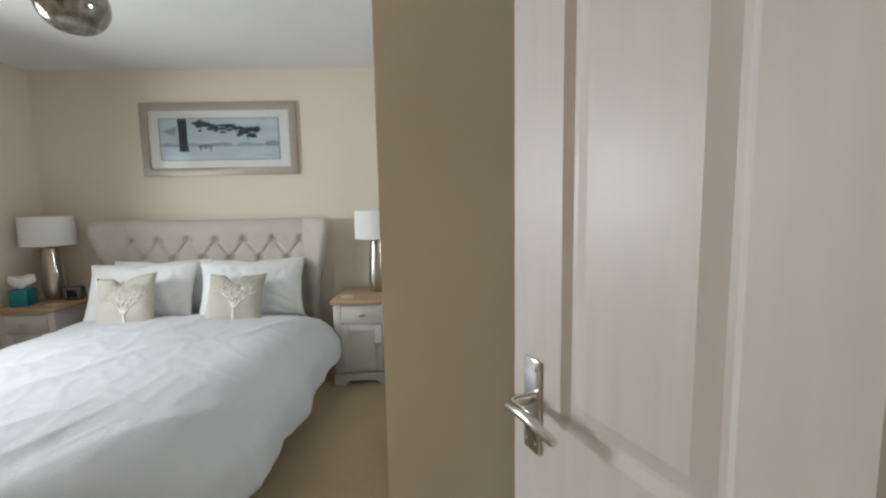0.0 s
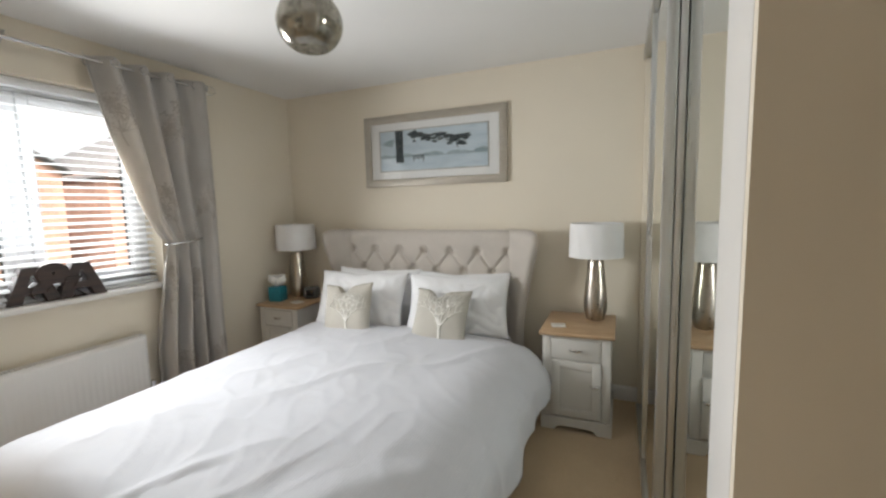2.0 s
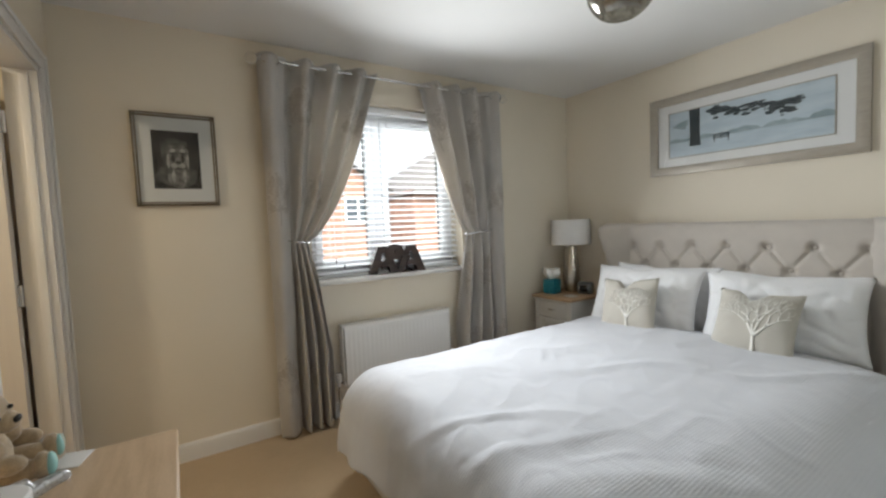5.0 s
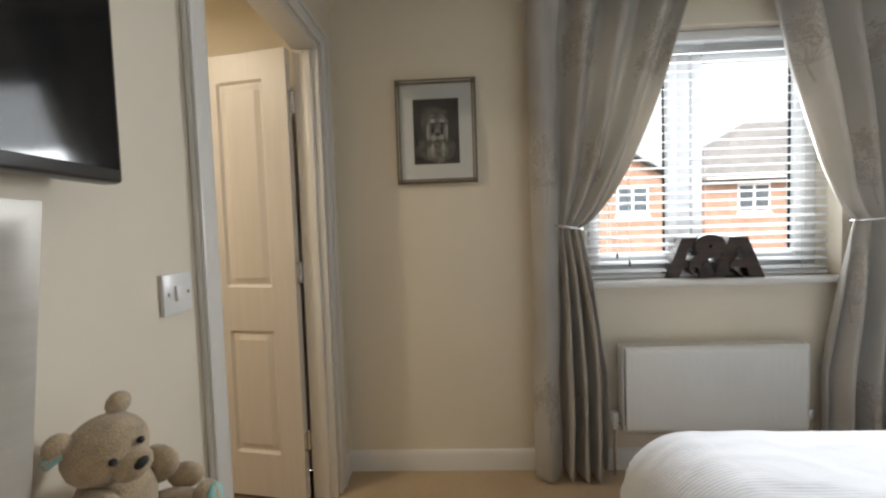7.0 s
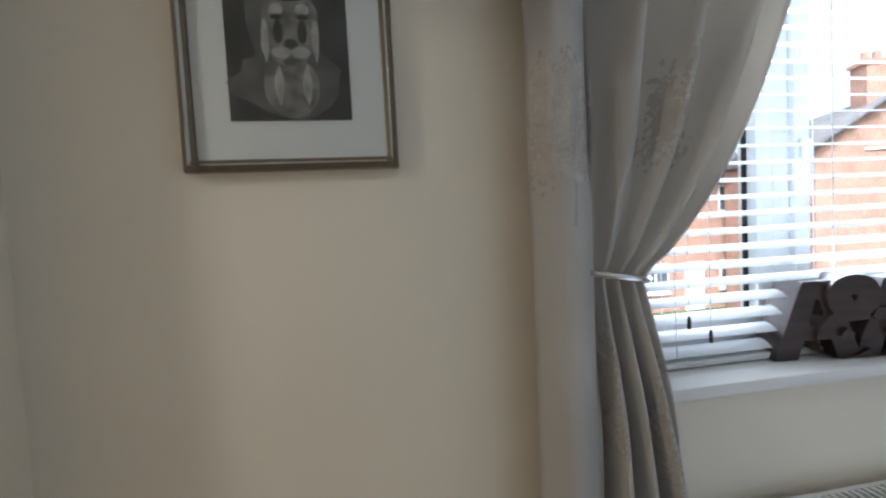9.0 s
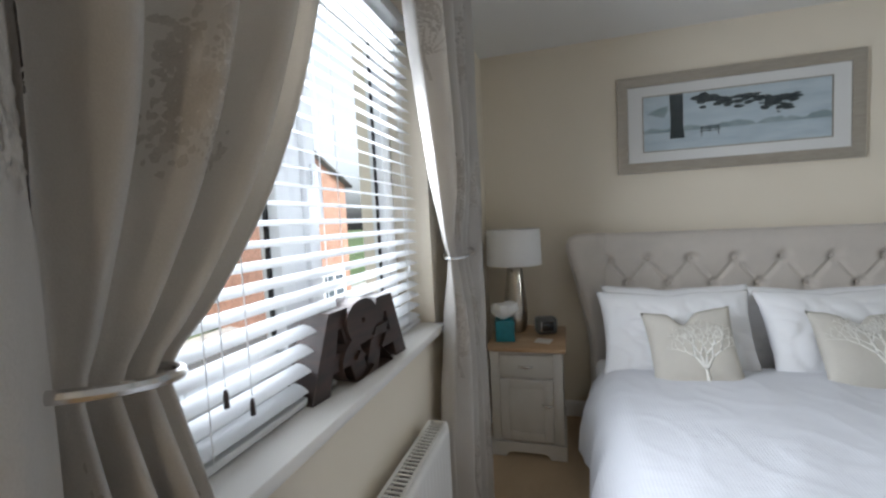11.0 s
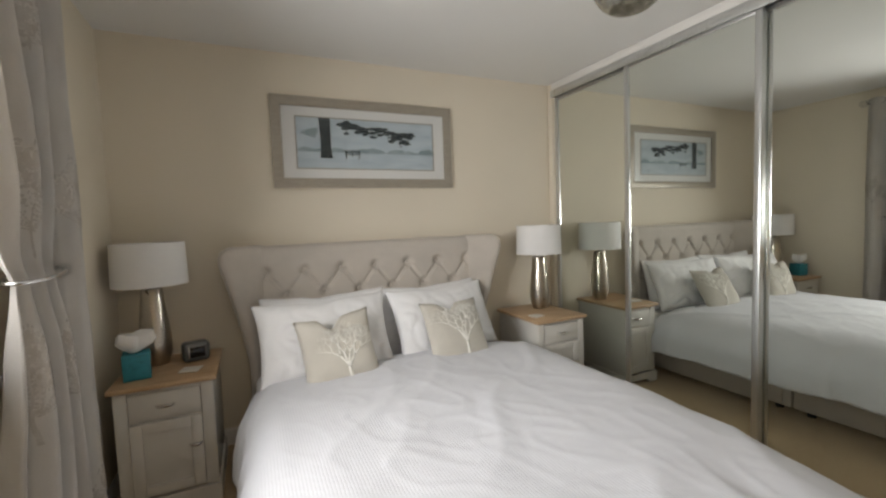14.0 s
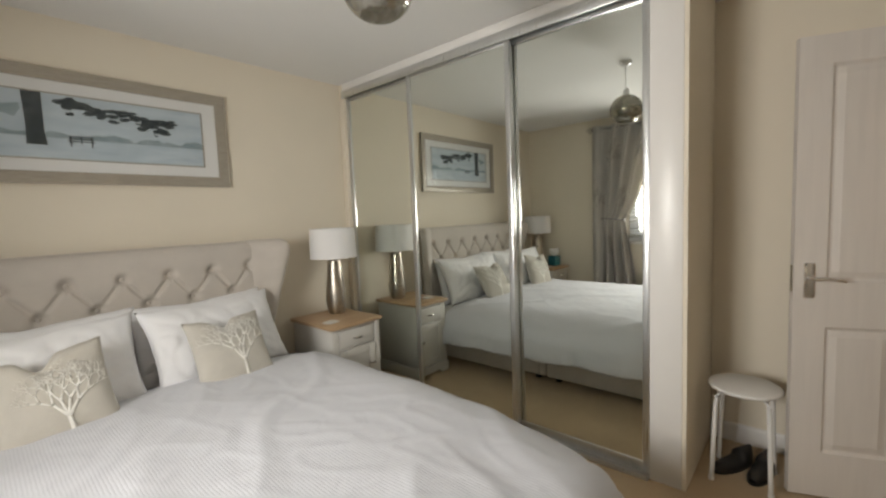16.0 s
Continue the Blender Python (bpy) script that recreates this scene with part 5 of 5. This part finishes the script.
def fairy_lights():
    fl = thing("fairy_lights", None, "string of warm fairy lights draped over the mirror", "fairy lights")
    spots = [(1.800, -0.625, 1.232), (1.930, -0.612, 1.09), (2.06, -0.625, 1.232), (2.13, -0.615, 1.12), (2.20, -0.625, 1.232), (2.23, -0.612, 1.05), (1.665, -0.625, TZ + 0.014), (1.86, -0.60, TZ + 0.014)]
    wire = []
    for a, b in zip(spots[:6], spots[1:6]):
        for k in range(8):
            s = k / 8
            wire.append((a[0] + (b[0] - a[0]) * s, a[1] + (b[1] - a[1]) * s + 0.012 * math.sin(math.pi * s), a[2] + (b[2] - a[2]) * s - 0.03 * math.sin(math.pi * s) + 0.008))
    part("wire", rod(wire, 0.0012, 5), PLASTIC, fl, "thin pale wire")
    part("table_wire", rod([spots[6], (1.76, -0.645, TZ + 0.004), spots[7]], 0.0012, 5), PLASTIC, fl)
    for p in spots:
        part("bulb", lathe([(0, 0.013), (0.004, 0.010), (0.008, 0.0), (0.011, -0.008), (0.008, -0.012), (0, -0.013)], 6, centre=p), BULB, fl, "glowing faceted warm bulb", angle=10)


fairy_lights()


def turn_head(bm, m):
    """Turns and tips every rounded piece that belongs to the head."""
    left = set(bm.verts)
    while left:
        todo = [left.pop()]
        piece = []
        while todo:
            v = todo.pop()
            piece.append(v)
            for e in v.link_edges:
                o = e.other_vert(v)
                if o in left:
                    left.discard(o)
                    todo.append(o)
        if sum(v.co.z for v in piece) / len(piece) > 0.19:
            for v in piece:
                v.co = m @ v.co


def teddy():
    """A seated plush bear, one mesh."""
    bm = bmesh.new()
    ball((0, 0, 0.085), 0.082, bm, 22, (1.0, 0.9, 1.1))
    ball((0, 0.012, 0.225), 0.072, bm, 22, (1.05, 0.95, 0.95))
    ball((0, 0.075, 0.208), 0.036, bm, 16, (1.05, 1.0, 0.85))
    for s in (-1, 1):
        ball((s * 0.058, -0.005, 0.288), 0.026, bm, 14, (1, 0.6, 1))
        ball((s * 0.085, 0.035, 0.125), 0.036, bm, 16, (0.85, 1.3, 1.2))
        ball((s * 0.105, 0.085, 0.085), 0.032, bm, 14, (0.9, 1.3, 0.9))
        ball((s * 0.062, 0.085, 0.040), 0.043, bm, 16, (0.9, 1.6, 0.85))
        ball((s * 0.070, 0.150, 0.048), 0.038, bm, 14, (0.95, 0.7, 1.1))
    nf = len(bm.faces)
    dark = bmesh.new()
    for s in (-1, 1):
        ball((s * 0.028, 0.078, 0.243), 0.0075, dark, 10)
    ball((0, 0.108, 0.222), 0.012, dark, 10, (1.3, 0.7, 0.9))
    me = bpy.data.meshes.new("nose")
    dark.to_mesh(me)
    dark.free()
    bm.from_mesh(me)
    bpy.data.meshes.remove(me)
    bm.faces.ensure_lookup_table()
    for k in range(nf, len(bm.faces)):
        bm.faces[k].material_index = 1
    tag0 = len(bm.faces)
    box(0.062, 0.092, -0.006, 0.010, 0.268, 0.282, 0.001, bm)
    bm.faces.ensure_lookup_table()
    for k in range(tag0, len(bm.faces)):
        bm.faces[k].material_index = 2
    tag0 = len(bm.faces)
    for s in (-1, 1):
        ball((s * 0.071, 0.168, 0.048), 0.032, bm, 14, (0.95, 0.5, 1.1))
    bm.faces.ensure_lookup_table()
    for k in range(tag0, len(bm.faces)):
        bm.faces[k].material_index = 3
    turn_head(bm, pose(0, 0, 0.165) @ pose(0, 0, 0, -8, 20, -20) @ pose(0, 0, -0.165))
    ob = part("teddy_bear", bm, [FUR, BLACK, TAG, TURQ], angle=60)
    ob.matrix_world = pose(1.500, -0.645, TZ, 0, 0, 2) @ Matrix.Scale(0.72, 4)
    return tagged(ob, "beige plush teddy bear with an orange ear tag", "teddy bear")


TURQ = material("pale_turquoise_satin", (0.30, 0.56, 0.54), 0.5, spots=0.05)
TAG = material("orange_fabric_tag", (0.75, 0.25, 0.04), 0.7, spots=0.05)
teddy()


def gift_card():
    ob = part("gift_card", box(-0.03, 0.03, -0.04, 0.04, 0, 0.003, 0.001), PLASTIC)
    ob.matrix_world = pose(1.480, -0.50, TZ + 0.0005, 0, 0, 75)
    return tagged(ob, "small white gift card lying on the table", "card")


gift_card()


def trinket_tin():
    ti = thing("trinket_tin", pose(1.745, -0.568, TZ + 0.001), "round white tin with the letter A on its lid", "tin")
    part("tin", lathe([(0, 0), (0.052, 0), (0.055, 0.004), (0.055, 0.052), (0, 0.053)], 40), PLASTIC, ti)
    lid = part("lid", lathe([(0.0565, 0.045), (0.0575, 0.047), (0.0575, 0.066), (0.053, 0.070), (0, 0.071)], 40), PLASTIC, ti, "white lid")
    bm = moved(words("A", 0.034, 0.001, 0.0012), pose(0, -0.014, 0.0722, -90, 0, 0))
    bmesh.ops.rotate(bm, verts=bm.verts, cent=(0, 0, 0), matrix=Matrix.Rotation(radians(-70), 3, "Z"))
    part("letter", bm, BLACK, lid, "black letter A")


trinket_tin()


# ---- switch ----
def light_switch():
    sw = thing("light_switch", pose(1.235, YS, 1.045), "white single rocker light switch", "switch")
    part("plate", box(-0.045, 0.045, 0.0005, 0.009, -0.043, 0.043, 0.003), PLASTIC, sw)
    part("rocker", moved(box(-0.011, 0.011, 0.0, 0.006, -0.016, 0.016, 0.002), pose(0, 0.0085, 0, 5)), PLASTIC, sw)
    for x in (-0.030, 0.030):
        part("screw", moved(lathe([(0, 0), (0.004, 0.0), (0.004, 0.0012), (0, 0.0014)], 10), pose(x, 0.009, 0, -90)), CHROME, sw)


light_switch()


# ---- stool and shoes ----
def stool():
    st = thing("stool", pose(3.36, 0.27, FZ), "round grey-white metal stool", "stool")
    h, r = 0.475, 0.150
    part("seat", lathe([(0, h), (r - 0.012, h), (r, h - 0.006), (r + 0.002, h - 0.014), (r - 0.004, h - 0.022), (r - 0.015, h - 0.020), (0, h - 0.018)], 44), STOOLP, st, "round enamelled seat")
    for k in range(4):
        a = radians(45 + 90 * k)
        c, s = math.cos(a), math.sin(a)
        pts = [(0.05 * c, 0.05 * s, h - 0.028), (0.105 * c, 0.105 * s, h - 0.028), (0.130 * c, 0.130 * s, h - 0.034), (0.143 * c, 0.143 * s, h - 0.055), (0.148 * c, 0.148 * s, h - 0.10), (0.165 * c, 0.165 * s, 0.004)]
        leg = part("leg", rod(pts, 0.0105, 12), STOOLP, st)
        part("foot", lathe([(0, 0), (0.013, 0), (0.013, 0.018), (0, 0.019)], 12, centre=(0.165 * c, 0.165 * s, 0)), PLASTIC, leg)


stool()


def shoe():
    sh = thing("shoe", None, "black leather shoe on the carpet under the stool", "shoe", "pair of shoes")
    return shoe_parts(sh, SHOE, BLACK)


SILVERY = material("pale_silver_glitter", (0.60, 0.61, 0.62), 0.3, 0.6, spots=0.08, scale=60)


def shoe_parts(sh, top_mat, sole_mat):

    def upper(u, v):
        x = -0.13 + 0.26 * u
        wid = 0.040 * (1 - abs(2 * u - 1) ** 4 * 0.55) * (0.82 + 0.3 * math.sin(math.pi * min(1, u * 1.1)))
        top = 0.075 - 0.035 * u - 0.02 * math.sin(math.pi * u) if u > 0.35 else 0.085 - 0.03 * u
        top *= max(0.05, 1 - max(0, (u - 0.85) / 0.15) ** 2 * 0.6) * (1 if u > 0.02 else 0.6)
        a = math.pi * v
        return Vector((x, wid * math.cos(a), 0.012 + top * math.sin(a) ** 0.7))
    bm = grid(30, 16, upper)
    part("upper", bm, top_mat, sh, angle=180)
    bm = bmesh.new()
    ring = []
    for k in range(32):
        a = 2 * math.pi * k / 32
        ring.append((0.137 * math.cos(a), 0.046 * math.sin(a) * (1.0 + 0.12 * math.cos(a))))
    lo = [bm.verts.new((x, y, 0)) for x, y in ring]
    hi = [bm.verts.new((x, y, 0.013)) for x, y in ring]
    bm.faces.new(lo[::-1])
    bm.faces.new(hi)
    for k in range(32):
        bm.faces.new((lo[k], lo[(k + 1) % 32], hi[(k + 1) % 32], hi[k]))
    part("sole", bm, sole_mat, sh)
    return sh


for x, y, turn in ((1.592, -0.535, 128), (1.622, -0.560, 128)):
    sl = thing("slipper_ornament", pose(x, y, TZ + 0.0008, 0, 0, turn) @ Matrix.Scale(0.42, 4), "small silver slipper ornament on the table", "ornament", "silver slippers")
    shoe_parts(sl, SILVERY, SILVERY)
s1 = shoe()
s1.matrix_world = pose(3.42, 0.32, FZ + 0.0005, 0, 0, 150)
copy_thing(s1, pose(3.43, 0.20, FZ + 0.0005, 0, 0, 168))


# ---- en-suite things ----
def laundry_basket():
    lb = thing("laundry_basket", pose(0.26, -1.98, FZ - 0.003), "tall oval white basket with a wooden lid", "basket")
    part("body", lathe([(0, 0), (0.17, 0), (0.18, 0.01), (0.205, 0.575), (0.198, 0.58), (0, 0.578)], 48, squash=0.8), BASKET, lb)
    lid = part("lid", lathe([(0, 0.581), (0.212, 0.581), (0.215, 0.588), (0.213, 0.600), (0.205, 0.604), (0, 0.608)], 48, squash=0.8), OAKL, lb, "pale wooden lid")
    part("knob", lathe([(0, 0.608), (0.010, 0.6085), (0.009, 0.618), (0.016, 0.626), (0, 0.632)], 14), CHROME, lid)


OAKL = material("pale_wood_lid", (0.66, 0.54, 0.38), 0.45, spots=0.05, scale=4, stretch=(1, 8, 1))
laundry_basket()


def sill_things():
    ja = thing("glass_jar", pose(-0.04, -2.24, EWZ0 + 0.001), "clear glass jar with a lid on the en-suite sill", "jar")
    part("jar", lathe([(0, 0), (0.045, 0), (0.048, 0.01), (0.046, 0.075), (0.043, 0.08), (0.040, 0.075), (0.042, 0.012), (0, 0.006)], 28), CRYSTAL, ja)
    part("lid", lathe([(0.0, 0.082), (0.046, 0.081), (0.044, 0.09), (0.012, 0.10), (0.010, 0.106), (0.014, 0.116), (0, 0.12)], 24), CRYSTAL, ja)
    bx = thing("soap_box", pose(-0.045, -1.93, EWZ0 + 0.001), "small round brown box on the en-suite sill", "box")
    part("box_body", lathe([(0, 0), (0.060, 0), (0.062, 0.004), (0.062, 0.07), (0, 0.071)], 32), OAKL, bx)
    part("box_lid", lathe([(0.064, 0.055), (0.0645, 0.056), (0.0645, 0.082), (0.060, 0.085), (0, 0.085)], 32), OAKL, bx)


sill_things()


def ceiling_lamp(name, x, y, watts, colour, label):
    cl = thing(name, pose(x, y, 0), label, "ceiling light")
    part("base", lathe([(0, H - 0.001), (0.15, H - 0.001), (0.15, H - 0.02), (0, H - 0.021)], 36), CHROME, cl)
    part("diffuser", lathe([(0.14, H - 0.0215), (0.135, H - 0.05), (0.10, H - 0.075), (0, H - 0.085)], 36), glowing(name + "_glass", colour, 3.0), cl, "warm glowing opal glass")
    lamp(name + "_bulb", "AREA", look((x, y, H - 0.10), (x, y + 0.001, 0)), watts, colour, size=0.22, size_y=0.22)


ceiling_lamp("ensuite_ceiling_light", 0.95, -1.75, ENSUITE_W, (1.0, 0.87, 0.68), "round warm ceiling light in the en-suite")
# added fill: this landing fitting is invented and stays out of view
ceiling_lamp("landing_fill_light", 3.15, -1.45, HALL_FILL_W, (1.0, 0.86, 0.74), "round warm fill light added on the landing, out of view")


# ---- outside ----
GZ = -2.75
fixed("ground", box(-400, 60, -400, 400, GZ - 0.2, GZ), GRASS, "front lawns and verges", "ground")
fixed("road", box(-11.5, -6.0, -200, 200, GZ + 0.004, GZ + 0.03), TARMAC, "grey asphalt estate road", "road")
PAVE = material("concrete_paving", (0.36, 0.35, 0.33), 0.9, spots=0.08, scale=2, grain=0.1, grain_scale=40)
fixed("pavement_near", box(-5.999, -4.4, -200, 200, GZ + 0.005, GZ + 0.13, 0.01), PAVE, "pale concrete pavement", "pavement")
fixed("pavement_far", box(-13.1, -11.501, -200, 200, GZ + 0.005, GZ + 0.13, 0.01), PAVE, "pale concrete pavement", "pavement")


def house(x, y, turn, w, d, eaves, rise, brick, gable_front, label, chimney=True, hip=0.0, stack=0.7, upper=True):
    """A two-storey brick house; front towards +x before turning, ridge along y, or along x where the gable faces front."""
    ho = thing("house", pose(x, y, GZ, 0, 0, turn), label, "house", "houses opposite")
    hw, hd = w / 2, d / 2
    bm = bmesh.new()
    box(-d, 0, -hw, hw, 0, eaves, bm=bm)
    part("wall", bm, brick, ho)
    bm = bmesh.new()
    o = 0.25
    if gable_front:
        tri = [(-hw - o, eaves - 0.15), (0, eaves + rise), (hw + o, eaves - 0.15)]
        a = [bm.verts.new((0.25, p, q)) for p, q in tri]
        b = [bm.verts.new((-d - 0.25, p, q)) for p, q in tri]
        gb = bmesh.new()
        for xx in (-0.002, -d + 0.002):
            gb.faces.new([gb.verts.new((xx, p, q)) for p, q in ((-hw, eaves), (hw, eaves), (0, eaves + rise - 0.12))])
        part("gable", gb, brick, ho)
    else:
        tri = [(o, eaves - 0.15), (-hd, eaves + rise), (-d - o, eaves - 0.15)]
        a = [bm.verts.new((p, hw + 0.15, q)) for p, q in tri]
        b = [bm.verts.new((p, -hw - 0.15 + (hip if p == -hd else 0), q)) for p, q in tri]
        gb = bmesh.new()
        if hip:
            bm.faces.new(b)
        for yy in (hw - 0.002,) if hip else (-hw + 0.002, hw - 0.002):
            gb.faces.new([gb.verts.new((p, yy, q)) for p, q in ((0, eaves), (-d, eaves), (-hd, eaves + rise - 0.12))])
        part("gable", gb, brick, ho)
    for k in (0, 1):
        bm.faces.new((a[k], a[k + 1], b[k + 1], b[k]))
    ro = part("roof", bm, ROOF, ho, "grey tiled roof")
    ro.modifiers.new("thickness", "SOLIDIFY").thickness = 0.12
    if chimney:
        cy = hw * 0.55 if not gable_front else 0.0
        cx = -hd if not gable_front else -d * stack
        ch = part("chimney", box(cx - 0.3, cx + 0.3, cy - 0.35, cy + 0.35, eaves + rise - 0.8, eaves + rise + 1.0), brick, ro, "brick chimney stack")
        part("cap", box(cx - 0.36, cx + 0.36, cy - 0.41, cy + 0.41, eaves + rise + 1.001, eaves + rise + 1.12), brick, ch)
        for q in (-0.16, 0.16):
            part("chimney_pot", lathe([(0.11, 0), (0.10, 0.3), (0.08, 0.3), (0.09, 0.0)], 12, centre=(cx, cy + q, eaves + rise + 1.12)), brick, ch)
    for zc, hh in ((1.45, 1.2), (eaves - 0.95, 1.15)) if upper else ((1.45, 1.2),):
        for q in (-hw * 0.5, hw * 0.5):
            wi = part("window", box(-0.02, 0.03, q - 0.62, q + 0.62, zc - hh / 2, zc + hh / 2), UPVC, ho, "white framed window")
            for s in (-1, 1):
                part("pane", box(0.0302, 0.036, q + s * 0.30 - 0.25, q + s * 0.30 + 0.25, zc - hh / 2 + 0.08, zc + hh / 2 - 0.08), HGLASS, wi)
            part("sill", box(0.0302, 0.09, q - 0.68, q + 0.68, zc - hh / 2 - 0.10, zc - hh / 2 - 0.001), UPVC, wi)
    part("front_door", box(-0.02, 0.03, -0.45, 0.45, 0.0, 2.05), UPVC, ho, "white front door")
    part("gutter", box(0.26, 0.36, -hw - 0.1, hw + 0.1, eaves - 0.20, eaves - 0.12) if not gable_front else box(0.0, 0.05, -hw * 0.3, hw * 0.3, eaves - 0.3, eaves - 0.25), UPVC, ho)
    return ho


HGLASS = material("dark_window_glass", (0.10, 0.12, 0.14), 0.08, spots=0.05)
house(-15.5, -7.0, 0, 9.0, 8.0, 4.9, 2.6, BRICK, False, "red brick house with grey tiled roof and chimney")
house(-15.0, 5.3, 0, 5.8, 8.0, 5.7, 1.8, BRICK, True, "red brick gabled house with grey tiled roof", False)
house(-15.0, 13.3, 0, 7.4, 8.0, 5.65, 2.85, BRICK, False, "pale red brick house with grey hipped roof", False, 4.2)
house(-9.4, 15.1, -16, 3.9, 5.0, 6.0, 1.3, BRICK, True, "orange-red brick house with a chimney stack", True, 0.0, 0.1, False)
house(-15.5, -19.0, 0, 9.0, 8.0, 4.9, 2.6, BRICK2, True, "buff brick house with grey tiled roof")
